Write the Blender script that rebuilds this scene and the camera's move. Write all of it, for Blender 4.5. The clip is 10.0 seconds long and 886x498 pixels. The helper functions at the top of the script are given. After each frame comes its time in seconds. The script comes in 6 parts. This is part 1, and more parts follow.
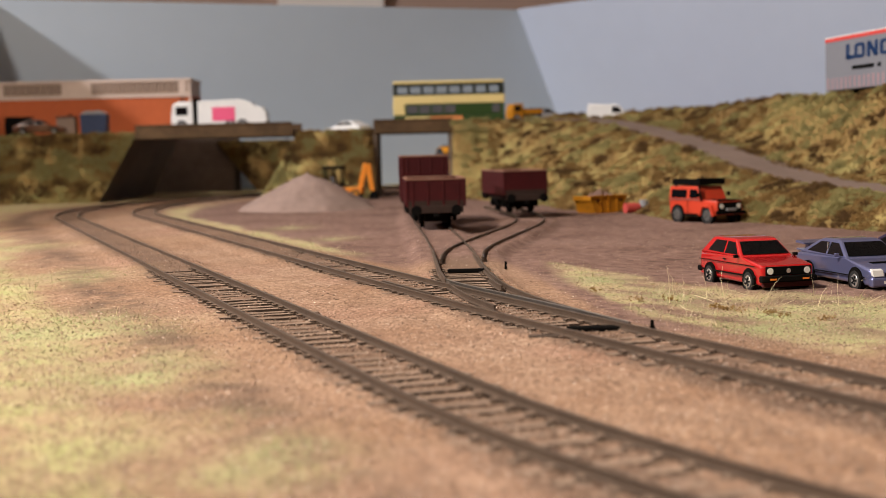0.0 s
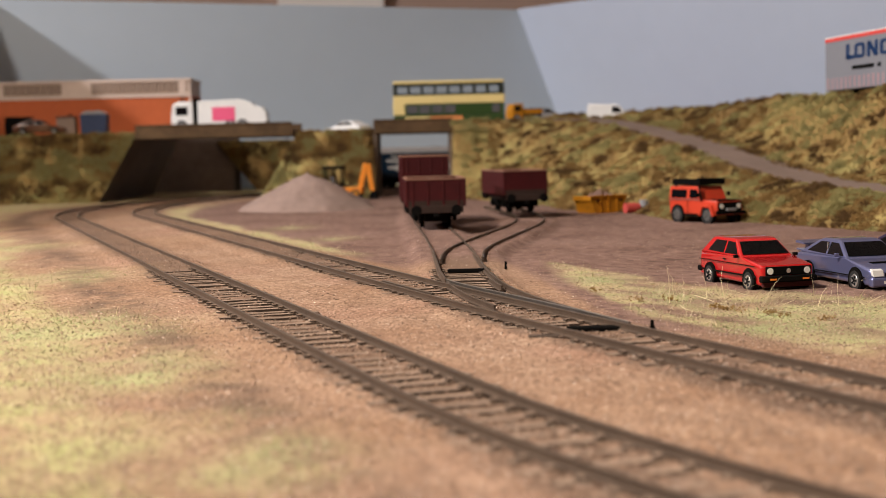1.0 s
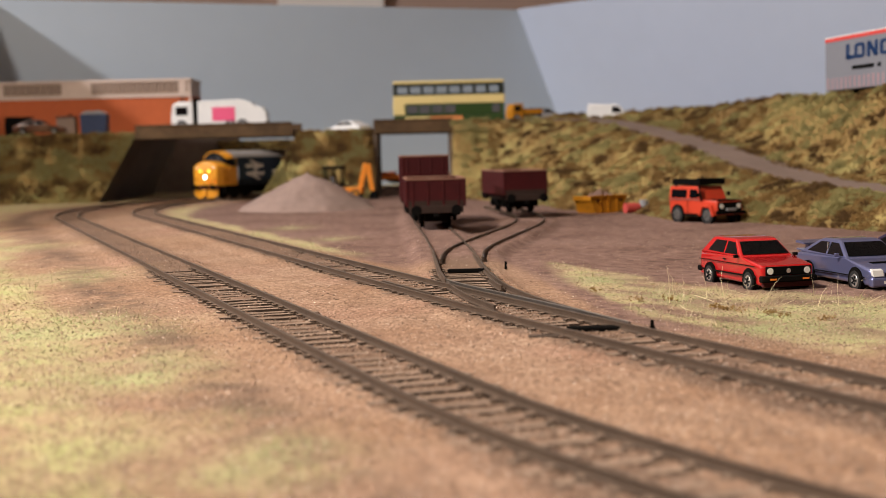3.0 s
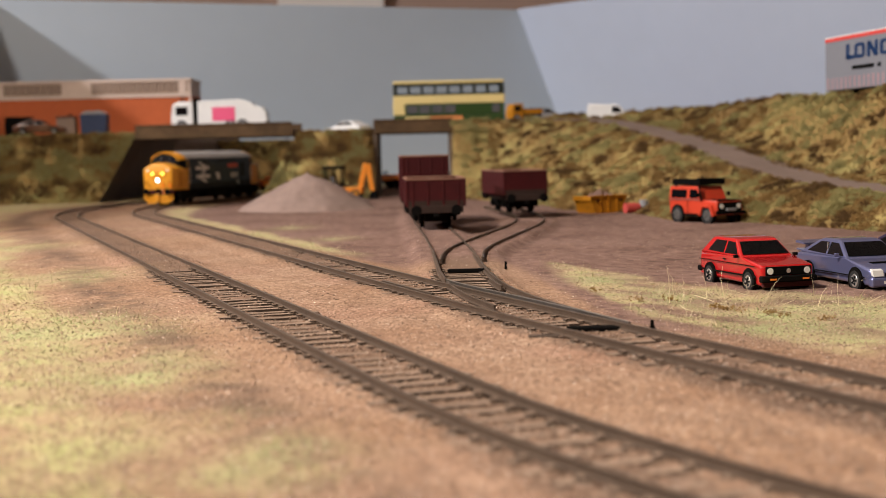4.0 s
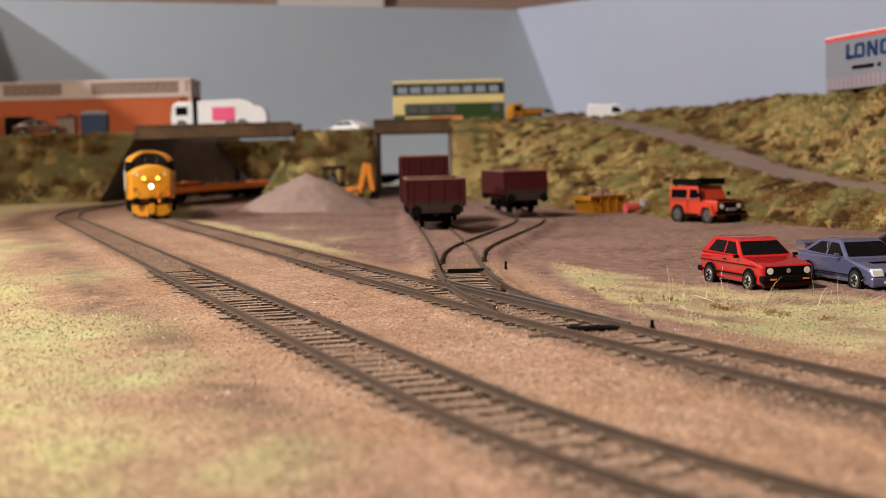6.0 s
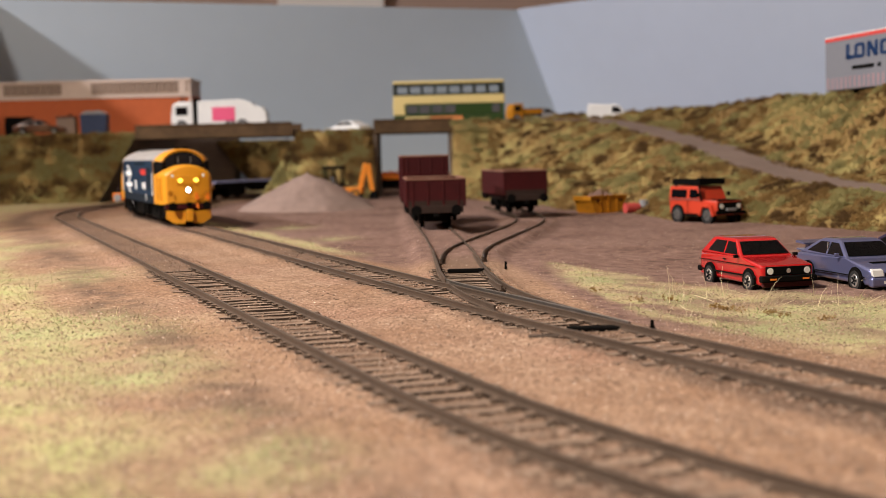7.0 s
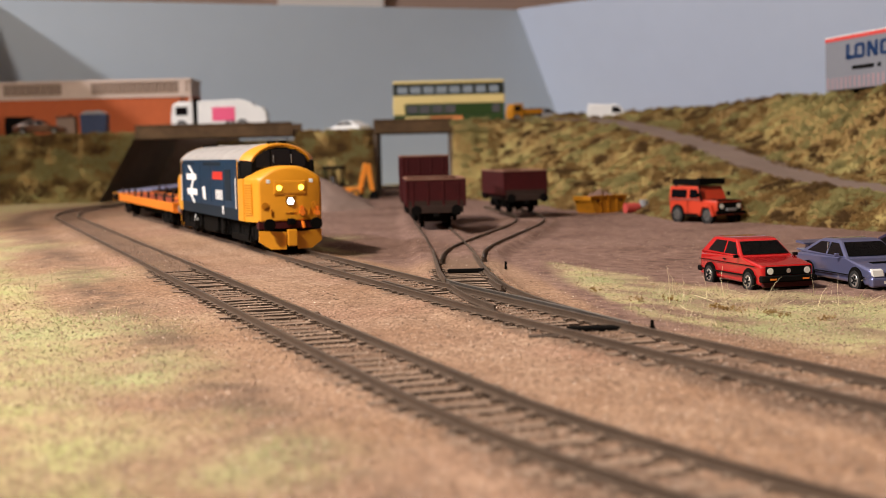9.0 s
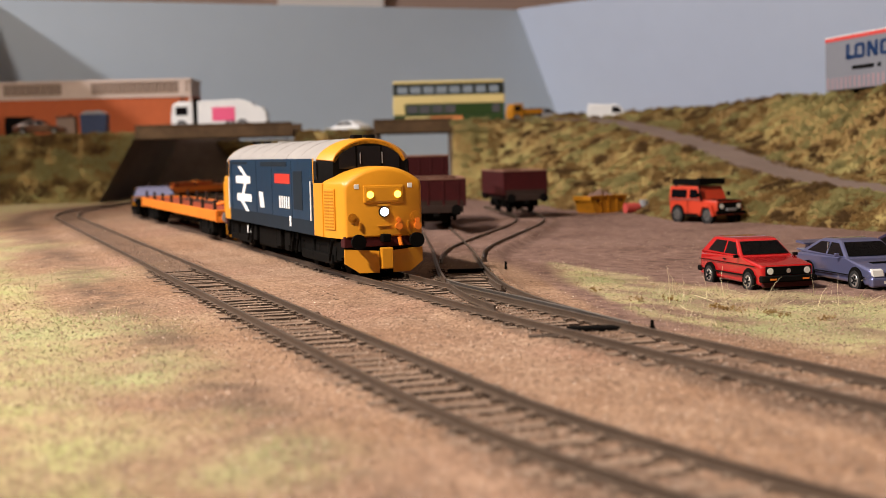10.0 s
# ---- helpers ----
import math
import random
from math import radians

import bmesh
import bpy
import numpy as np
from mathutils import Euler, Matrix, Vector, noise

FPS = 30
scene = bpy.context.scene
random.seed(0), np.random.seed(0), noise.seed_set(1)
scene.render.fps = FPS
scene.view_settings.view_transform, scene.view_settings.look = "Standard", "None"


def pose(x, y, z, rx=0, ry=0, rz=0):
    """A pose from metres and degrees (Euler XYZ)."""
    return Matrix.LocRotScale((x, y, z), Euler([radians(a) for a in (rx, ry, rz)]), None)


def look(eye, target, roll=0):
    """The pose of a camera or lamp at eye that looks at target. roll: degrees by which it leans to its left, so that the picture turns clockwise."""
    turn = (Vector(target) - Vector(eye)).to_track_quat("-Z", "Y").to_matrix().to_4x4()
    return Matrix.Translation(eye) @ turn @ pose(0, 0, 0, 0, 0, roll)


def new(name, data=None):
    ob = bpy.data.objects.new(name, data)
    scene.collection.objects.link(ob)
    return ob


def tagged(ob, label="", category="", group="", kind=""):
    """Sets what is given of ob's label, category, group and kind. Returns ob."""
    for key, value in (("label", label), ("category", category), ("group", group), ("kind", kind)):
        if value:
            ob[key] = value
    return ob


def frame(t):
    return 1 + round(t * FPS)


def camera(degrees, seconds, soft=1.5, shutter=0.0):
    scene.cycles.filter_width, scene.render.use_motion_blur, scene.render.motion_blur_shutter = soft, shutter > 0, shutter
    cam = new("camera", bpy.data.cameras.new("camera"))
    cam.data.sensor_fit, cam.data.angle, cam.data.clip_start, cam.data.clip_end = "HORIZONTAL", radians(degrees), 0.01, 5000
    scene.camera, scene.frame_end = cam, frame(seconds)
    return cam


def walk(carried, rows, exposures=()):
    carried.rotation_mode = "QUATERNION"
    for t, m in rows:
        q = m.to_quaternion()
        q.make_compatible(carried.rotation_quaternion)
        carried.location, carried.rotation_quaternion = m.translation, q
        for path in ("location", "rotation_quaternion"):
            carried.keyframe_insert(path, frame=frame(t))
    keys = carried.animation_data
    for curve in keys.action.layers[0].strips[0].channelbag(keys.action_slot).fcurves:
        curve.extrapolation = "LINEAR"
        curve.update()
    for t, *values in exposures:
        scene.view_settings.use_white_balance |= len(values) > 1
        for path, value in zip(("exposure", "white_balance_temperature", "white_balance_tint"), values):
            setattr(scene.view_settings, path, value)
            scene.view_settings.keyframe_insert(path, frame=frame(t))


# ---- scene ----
# camera: lens about 35 degrees, standing on the layout's edge, 48 mm above the ground
cam = camera(34.72, 10.0, soft=0.8)
EYE = Vector((0.0, 0.0, 0.0482))
PITCH, ROLL = radians(3.97), -1.40
AIM = EYE + Vector((0, math.cos(PITCH), -math.sin(PITCH)))
walk(cam, [(0.0, look(EYE, AIM, ROLL)), (10.0, look(EYE, AIM, ROLL))])
cam.data.dof.use_dof = True
cam.data.dof.focus_distance = 0.48
cam.data.dof.aperture_fstop = 25.0

# ---- light: two warm room lamps under the ceiling, soft bounce from the room
world = bpy.data.worlds.new("room_air")
scene.world = world
world.use_nodes = True
world.node_tree.nodes["Background"].inputs[0].default_value = (1.0, 0.9, 0.8, 1)
world.node_tree.nodes["Background"].inputs[1].default_value = 0.015


def lamp(name, at, to, size, watts, colour, spread=180):
    data = bpy.data.lights.new(name, "AREA")
    data.shape, data.size, data.energy, data.color, data.spread = "DISK", size, watts, colour, radians(spread)
    ob = new(name, data)
    ob.matrix_world = look(at, to)
    return ob


lamp("ceiling_lamp", (-0.97, -0.28, 1.36), (-0.55, 0.12, 0.0), 0.14, 29.5, (1.0, 0.89, 0.795), 112)
lamp("side_lamp", (-1.55, 0.80, 0.98), (0.3, 1.6, 0.1), 0.09, 28, (1.0, 0.96, 0.98))
scene.view_settings.exposure = 0.0

MM = 0.001
TOP = 4.0          # height of the rail heads over the ground, mm


# ---- materials
def material(name, base, rough=0.7, metal=0.0, vary=0.15, scale=200.0, bump=0.0, second=None, grain=None, bump_scale=None, spread=0.5, coat=0.0, hue_random=0.0):
    """Base colour broken up at two scales, with fine relief."""
    m = bpy.data.materials.new(name)
    m.use_nodes = True
    nt = m.node_tree
    bsdf = nt.nodes["Principled BSDF"]
    bsdf.inputs["Roughness"].default_value = rough
    bsdf.inputs["Metallic"].default_value = metal
    bsdf.inputs["Coat Weight"].default_value = coat
    if rough >= 0.5 and not metal:
        bsdf.inputs["Specular IOR Level"].default_value = 0.2
    tex = nt.nodes.new("ShaderNodeTexCoord")
    big = nt.nodes.new("ShaderNodeTexNoise")
    big.inputs["Scale"].default_value = scale * 0.15
    big.inputs["Detail"].default_value = 6
    small = nt.nodes.new("ShaderNodeTexNoise")
    small.inputs["Scale"].default_value = grain or scale
    small.inputs["Detail"].default_value = 4
    for n in (big, small):
        nt.links.new(tex.outputs["Object"], n.inputs["Vector"])
    ramp = nt.nodes.new("ShaderNodeValToRGB")
    lo = [max(c * (1 - vary), 0) for c in base]
    hi = [min(c * (1 + vary), 1) for c in (second or base)]
    ramp.color_ramp.elements[0].position, ramp.color_ramp.elements[1].position = 0.5 - spread / 2, 0.5 + spread / 2
    ramp.color_ramp.elements[0].color = (*lo, 1)
    ramp.color_ramp.elements[1].color = (*hi, 1)
    mix = nt.nodes.new("ShaderNodeMix")
    mix.inputs[0].default_value = 0.45
    nt.links.new(big.outputs["Fac"], mix.inputs[2])
    nt.links.new(small.outputs["Fac"], mix.inputs[3])
    nt.links.new(mix.outputs[0], ramp.inputs[0])
    out = ramp.outputs[0]
    if hue_random:
        info = nt.nodes.new("ShaderNodeObjectInfo")
        geo = nt.nodes.new("ShaderNodeNewGeometry")
        add = nt.nodes.new("ShaderNodeMath")
        add.operation = "ADD"
        nt.links.new(info.outputs["Random"], add.inputs[0])
        nt.links.new(geo.outputs["Random Per Island"], add.inputs[1])
        span = nt.nodes.new("ShaderNodeMapRange")
        span.inputs["From Max"].default_value = 2.0
        span.inputs["To Min"].default_value, span.inputs["To Max"].default_value = 1 - hue_random, 1 + hue_random
        nt.links.new(add.outputs[0], span.inputs[0])
        hsv = nt.nodes.new("ShaderNodeHueSaturation")
        nt.links.new(out, hsv.inputs["Color"])
        nt.links.new(span.outputs[0], hsv.inputs["Value"])
        out = hsv.outputs[0]
    nt.links.new(out, bsdf.inputs["Base Color"])
    if bump:
        b = nt.nodes.new("ShaderNodeBump")
        b.inputs["Strength"].default_value = bump
        b.inputs["Distance"].default_value = 0.0006
        fine = nt.nodes.new("ShaderNodeTexNoise")
        fine.inputs["Scale"].default_value = bump_scale or scale * 3
        fine.inputs["Detail"].default_value = 5
        nt.links.new(tex.outputs["Object"], fine.inputs["Vector"])
        nt.links.new(fine.outputs["Fac"], b.inputs["Height"])
        nt.links.new(b.outputs[0], bsdf.inputs["Normal"])
    return m


def glow(name, colour, strength):
    m = bpy.data.materials.new(name)
    m.use_nodes = True
    b = m.node_tree.nodes["Principled BSDF"]
    b.inputs["Base Color"].default_value = (*colour, 1)
    b.inputs["Emission Color"].default_value = (*colour, 1)
    b.inputs["Emission Strength"].default_value = strength
    return m


RAIL = material("rusty_rail", (0.085, 0.057, 0.039), 0.5, 0.35, 0.3, 600, 0.2)
RAILHEAD = material("worn_rail_head", (0.17, 0.13, 0.098), 0.38, 0.7, 0.25, 500)
STEEL = material("polished_steel", (0.5, 0.47, 0.42), 0.28, 0.9, 0.15, 500)
BLADE_STEEL = material("worn_blade_steel", (0.17, 0.145, 0.125), 0.38, 0.7, 0.3, 500)
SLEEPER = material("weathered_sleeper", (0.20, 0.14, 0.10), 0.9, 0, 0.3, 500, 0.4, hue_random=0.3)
# Shade between sleepers put into the flank colour; also colours a tie bar.
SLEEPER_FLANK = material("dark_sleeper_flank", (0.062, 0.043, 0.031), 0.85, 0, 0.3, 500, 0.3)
BACKDROP = material("backdrop_blue_paint", (0.51, 0.575, 0.70), 0.75, 0, 0.03, 30, 0.05)
# Greyer, slightly darker variant of the backdrop blue for back and left boards.
BACKDROP_GREY = material("backdrop_grey_green", (0.46, 0.53, 0.60), 0.75, 0, 0.03, 30, 0.05)
ROADTAR = material("road_grey", (0.18, 0.13, 0.105), 0.9, 0, 0.18, 120, 0.3)
GIRDER = material("girder_brown", (0.085, 0.050, 0.024), 0.75, 0, 0.55, 160, 0.3)
CONCRETE = material("dark_stone", (0.16, 0.12, 0.093), 0.9, 0, 0.3, 90, 0.4)
BLACK = material("grimy_black", (0.005, 0.0046, 0.0042), 0.7, 0, 0.4, 300)
BLACK.node_tree.nodes["Principled BSDF"].inputs["Specular IOR Level"].default_value = 0.03
RUBBER = material("tyre_rubber", (0.02, 0.019, 0.018), 0.7, 0, 0.2, 400)
GLASS_DARK = material("dark_glazing", (0.004, 0.004, 0.005), 0.05, 0, 0.1, 100)
ROOMWALL = material("room_wall", (0.42, 0.30, 0.24), 0.8, 0, 0.05, 4)
CEIL = material("room_ceiling", (0.8, 0.77, 0.72), 0.9, 0, 0.03, 4)


# ---- mesh helpers, in millimetres
def link(name, bm, mat, parent=None, label="", smooth=False):
    me = bpy.data.meshes.new(name)
    bmesh.ops.recalc_face_normals(bm, faces=bm.faces)
    bm.to_mesh(me)
    bm.free()
    for m in (mat if isinstance(mat, (list, tuple)) else (mat,)):
        me.materials.append(m)
    if smooth:
        me.polygons.foreach_set("use_smooth", [True] * len(me.polygons))
        me.set_sharp_from_angle(angle=radians(38))
    ob = new(name, me)
    if parent:
        ob.parent = parent
    if label:
        ob["label"] = label
    return ob


def part(name, bm, mat, parent, label="", smooth=False):
    """One mesh object under a thing or under a part."""
    return link(name, bm, mat, parent, label, smooth)


def thing(name, m, label, category, group="", kind=""):
    ob = new(name)
    ob.empty_display_size = 0.01
    ob.matrix_world = m
    return tagged(ob, label, category, group, kind)


def box(x0, x1, y0, y1, z0, z1, bevel=0.0, bm=None):
    bm = bm or bmesh.new()
    v = [bm.verts.new((x * MM, y * MM, z * MM)) for x in (x0, x1) for y in (y0, y1) for z in (z0, z1)]
    fs = [bm.faces.new([v[i] for i in q]) for q in ((0, 1, 3, 2), (4, 6, 7, 5), (0, 4, 5, 1), (2, 3, 7, 6), (0, 2, 6, 4), (1, 5, 7, 3))]
    if bevel:
        es = list({e for f in fs for e in f.edges})
        bmesh.ops.bevel(bm, geom=es, offset=bevel * MM, segments=2, affect="EDGES", profile=0.5)
    return bm


def prism(outline, y0, y1, bm=None, axis="y", bevel=0.0):
    """An outline of (a, z) drawn out along an axis."""
    bm = bm or bmesh.new()

    def at(a, b, d):
        return Vector((a, d, b)) * MM if axis == "y" else (Vector((d, a, b)) * MM if axis == "x" else Vector((a, b, d)) * MM)
    lo = [bm.verts.new(at(a, b, y0)) for a, b in outline]
    hi = [bm.verts.new(at(a, b, y1)) for a, b in outline]
    n = len(outline)
    fs = [bm.faces.new(lo), bm.faces.new(hi[::-1])]
    for i in range(n):
        fs.append(bm.faces.new((lo[i], hi[i], hi[(i + 1) % n], lo[(i + 1) % n])))
    if bevel:
        es = list({e for f in fs[:2] for e in f.edges})
        bmesh.ops.bevel(bm, geom=es, offset=bevel * MM, segments=2, affect="EDGES", profile=0.5)
    return bm


def tube(p, q, r, seg=12, bm=None, r2=None):
    bm = bm or bmesh.new()
    p, q = Vector(p) * MM, Vector(q) * MM
    d = q - p
    m = Matrix.Translation((p + q) / 2) @ d.to_track_quat("Z", "Y").to_matrix().to_4x4()
    bmesh.ops.create_cone(bm, cap_ends=True, segments=seg, radius1=r * MM, radius2=(r if r2 is None else r2) * MM, depth=d.length, matrix=m)
    return bm


def interp(x, pts):
    if x <= pts[0][0]:
        return pts[0][1]
    for (a, u), (b, w) in zip(pts, pts[1:]):
        if x <= b:
            return u + (w - u) * (x - a) / (b - a)
    return pts[-1][1]


def smoothstep(t):
    t = min(1.0, max(0.0, t))
    return t * t * (3 - 2 * t)


def bumps(x, y, size, seed=0.0):
    return noise.noise(Vector((x / size, y / size, seed)))


# ---- the running line: straight, then a curve of 625 mm radius
THU = radians(109.2)
LINE_X, CURVE_AT, RADIUS = -18.2, 629.0, 625.0
HIDDEN, LOOP = 1.36, 285.0
U = Vector((math.cos(THU), math.sin(THU)))
NR = Vector((U.y, -U.x))
CENTRE = Vector((LINE_X, 500.0)) + CURVE_AT * U + RADIUS * NR


def line(s, off=0.0):
    """Place (mm) and heading on the inner track, s mm beyond the datum; off to the outside of the curve."""
    if s <= CURVE_AT:
        p, th = Vector((LINE_X, 500.0)) + s * U, THU
    else:
        a = math.atan2(-NR.y, -NR.x) - min((s - CURVE_AT) / RADIUS, HIDDEN)
        p, th = CENTRE + RADIUS * Vector((math.cos(a), math.sin(a))), a - math.pi / 2
        # a tighter return loop, hidden below the hill
        extra = max(0.0, s - CURVE_AT - HIDDEN * RADIUS)
        if extra:
            c = p + LOOP * Vector((math.sin(th), -math.cos(th)))
            a -= extra / LOOP
            p, th = c + LOOP * Vector((math.cos(a), math.sin(a))), a - math.pi / 2
    n = Vector((-math.sin(th), math.cos(th)))
    return p + off * n, th


def inner(s):
    p, th = line(s)
    if s < 0:
        p = p - Vector((-math.sin(th), math.cos(th))) * (s * s / 9000)
    return p, th


def outer(s):
    off = 61.0 - ((s + 225) ** 2 / 1000 if s < -225 else 0)
    return line(s, off)


def polyline_path(pts):
    """A smooth way through a few plan points; returns place and heading by length, and its length."""
    P = [Vector(p) for p in pts]
    fine = []
    for i in range(len(P) - 1):
        a, b, c, d = P[max(i - 1, 0)], P[i], P[i + 1], P[min(i + 2, len(P) - 1)]
        for k in range(12):
            t = k / 12
            fine.append(0.5 * ((2 * b) + (c - a) * t + (2 * a - 5 * b + 4 * c - d) * t * t + (3 * b - a - 3 * c + d) * t ** 3))
    fine.append(P[-1])
    acc = [0.0]
    for a, b in zip(fine, fine[1:]):
        acc.append(acc[-1] + (b - a).length)

    def at(s):
        s = min(max(s, 0), acc[-1] - 1e-6)
        i = max(k for k in range(len(acc)) if acc[k] <= s)
        d = fine[i + 1] - fine[i]
        return fine[i] + d * ((s - acc[i]) / max(d.length, 1e-9)), math.atan2(d.y, d.x)
    return at, acc[-1]


RAIL_SECTION = ((-0.75, 2.05), (-0.75, 2.3), (-0.22, 2.55), (-0.22, 3.4), (-0.4, 3.55), (-0.4, 3.93), (-0.3, 4.0), (0.3, 4.0), (0.4, 3.93), (0.4, 3.55), (0.22, 3.4), (0.22, 2.55), (0.75, 2.3), (0.75, 2.05))


def rail(way, s0, s1, off, parent, step=10.0, name="rail", lift=0.0):
    """A flat-bottomed rail swept along a way; its worn head has a material of its own."""
    bm = bmesh.new()
    rings = []
    n = max(2, int((s1 - s0) / step) + 1)
    for i in range(n):
        p, th = way(s0 + (s1 - s0) * i / (n - 1))
        nv = Vector((-math.sin(th), math.cos(th)))
        rings.append([bm.verts.new(((p.x + nv.x * (a + off)) * MM, (p.y + nv.y * (a + off)) * MM, (z + lift) * MM)) for a, z in RAIL_SECTION])
    k = len(RAIL_SECTION)
    for r, q in zip(rings, rings[1:]):
        for j in range(k):
            f = bm.faces.new((r[j], r[(j + 1) % k], q[(j + 1) % k], q[j]))
            f.material_index = 1 if 5 <= j <= 7 else 0
    bm.faces.new(rings[0])
    bm.faces.new(rings[-1][::-1])
    return part(name, bm, (RAIL, RAILHEAD), parent)


def sleeper_mesh(half=14.5):
    """A moulded sleeper with rail chairs: dusty top, flanks coloured with the gaps' shade."""
    bm = box(-1.5, 1.5, -half, half, -0.6, 2.0)
    for side in (-8.75, 8.75):
        for d in (-1.7, 1.7):
            box(-0.9, 0.9, side + d - 0.75, side + d + 0.75, 1.9, 2.55, bm=bm)
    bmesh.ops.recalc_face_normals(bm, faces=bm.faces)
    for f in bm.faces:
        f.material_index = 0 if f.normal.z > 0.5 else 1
    me = bpy.data.meshes.new("sleeper")
    bm.to_mesh(me)
    bm.free()
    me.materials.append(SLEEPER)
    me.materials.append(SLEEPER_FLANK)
    return me


SLEEPER_MESH = sleeper_mesh()
SHORT_MESH = sleeper_mesh(12.4)


def sleepers(way, s0, s1, parent, pitch=7.9, mesh=None, rng=None):
    rng = rng or random.Random(5)
    s = s0
    while s < s1:
        p, th = way(s)
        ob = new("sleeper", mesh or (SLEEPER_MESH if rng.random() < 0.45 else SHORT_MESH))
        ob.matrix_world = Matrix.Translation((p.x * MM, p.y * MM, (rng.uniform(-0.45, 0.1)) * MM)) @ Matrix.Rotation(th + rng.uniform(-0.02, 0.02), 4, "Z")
        ob.parent = parent
        s += pitch


# ---- the yard: a turnout off the main line that parts into two sidings
left_way, left_len = polyline_path([(40, 344), (32.5, 370), (21, 411), (12.5, 457), (8, 513), (5.5, 590), (4, 636), (-1, 750), (-8, 880), (-14, 1040), (-25, 1300), (-36, 1560), (-40, 1720)])
right_way, right_len = polyline_path([(8, 513), (7.8, 590), (11, 640), (19, 690), (33, 760), (48, 835), (56, 900), (57, 970), (50, 1060), (42, 1120)])
SIDING_POINTS = np.array([left_way(d)[0][:] for d in range(0, 760, 8)] + [right_way(d)[0][:] for d in range(60, 420, 8)])


def siding_distance(x, y):
    if not (-60 < x < 100 and 330 < y < 1150):
        return 999.0
    return math.sqrt(((SIDING_POINTS - (x, y)) ** 2).sum(1).min())


# ---- ground
def track_distance(x, y):
    v = Vector((x, y)) - Vector((LINE_X, 500.0))
    s = v.dot(U)
    if s <= CURVE_AT:
        return -v.dot(NR)
    return (Vector((x, y)) - CENTRE).length - RADIUS


def ground_height(x, y):
    d = track_distance(x, y)
    z = 0.5 * bumps(x, y, 60) + (0.35 if y < 450 else 0.12) * bumps(x, y, 17, 3.1) + 0.22 * bumps(x, y, 6.5, 5.2)
    # the formation stands a little above the yard, with a ridge of ballast between the lines
    near = min(abs(d), abs(d - 61))
    z += 1.3 * smoothstep((d + 32) / 14) * smoothstep((118 - d) / 20)
    z += 0.4 * math.exp(-((d - 30.5) / 12) ** 2)
    if d > 78:
        z += 2.0 * smoothstep((d - 78) / 60) + 1.2 * bumps(x, y, 35, 8.0) * smoothstep((d - 85) / 40)
    along = (Vector((x, y)) - Vector((LINE_X, 500.0))).dot(U)
    if near < 19:
        # ballast lies level with the sleepers; it is thin on a stretch of each line
        fill = 1.95 + 0.3 * bumps(x, y, 30, 15) + 0.35 * smoothstep((near - 8.5) / 3)
        if abs(d - 61) < 19:
            fill += 0.55 * bumps(x, y, 7, 19) - 0.75 * smoothstep((130 - along) / 50)
            fill += 0.35 * smoothstep((along - 110) / 40)
        else:
            fill += 0.5 * bumps(x, y, 7, 17) - 0.5 * smoothstep((150 - along) / 80) + 0.3 * smoothstep((along - 150) / 60)
        k = smoothstep((19 - near) / 5)
        z = z * (1 - 0.85 * k) + fill * k
    else:
        sd = siding_distance(x, y)
        if sd < 20:
            k = smoothstep((20 - sd) / 7)
            bare = smoothstep((sd - 9.5) / -1.5) * smoothstep((y - 458) / 12) * smoothstep((545 - y) / 14)
            z = z * (1 - k) + k * (1.75 + 1.0 * smoothstep((y - 570) / 90) + 0.35 * bumps(x, y, 8, 27) - 0.9 * bare)
    # the yard falls slightly towards the parked cars
    z -= 3.0 * smoothstep((x - 45) / 50) * smoothstep((700 - y) / 120) * smoothstep((-26 - d) / 30)
    return z


VERGE_FAR = ((30, 640), (43, 612), (61, 574), (94, 512), (121, 487), (150, 450), (200, 420))
VERGE_NEAR = ((30, 560), (38, 520), (49, 446), (56, 391), (72, 351), (98, 312), (160, 260))


def green_amount(x, y):
    """Lusher patches in the grass."""
    g = 0.0
    for cx, cy, r, w in ((-103, 373, 26, 1.0), (-69, 306, 17, 0.9), (-150, 560, 22, 0.6), (-28, 211, 13, 0.7), (-46, 236, 14, 0.45), (98, 392, 17, 1.0), (57, 520, 10, 0.9), (75, 470, 12, 0.6), (122, 420, 15, 0.7), (-62, 800, 12, 0.6), (-100, 930, 14, 0.6), (-224, 762, 20, 0.6)):
        g = max(g, w * math.exp(-((x - cx) / r) ** 2 - ((y - cy) / (r * 1.8)) ** 2))
    return min(1.0, max(0.0, g * (1.0 + 0.9 * bumps(x, y * 0.6, 13, 52.0))))


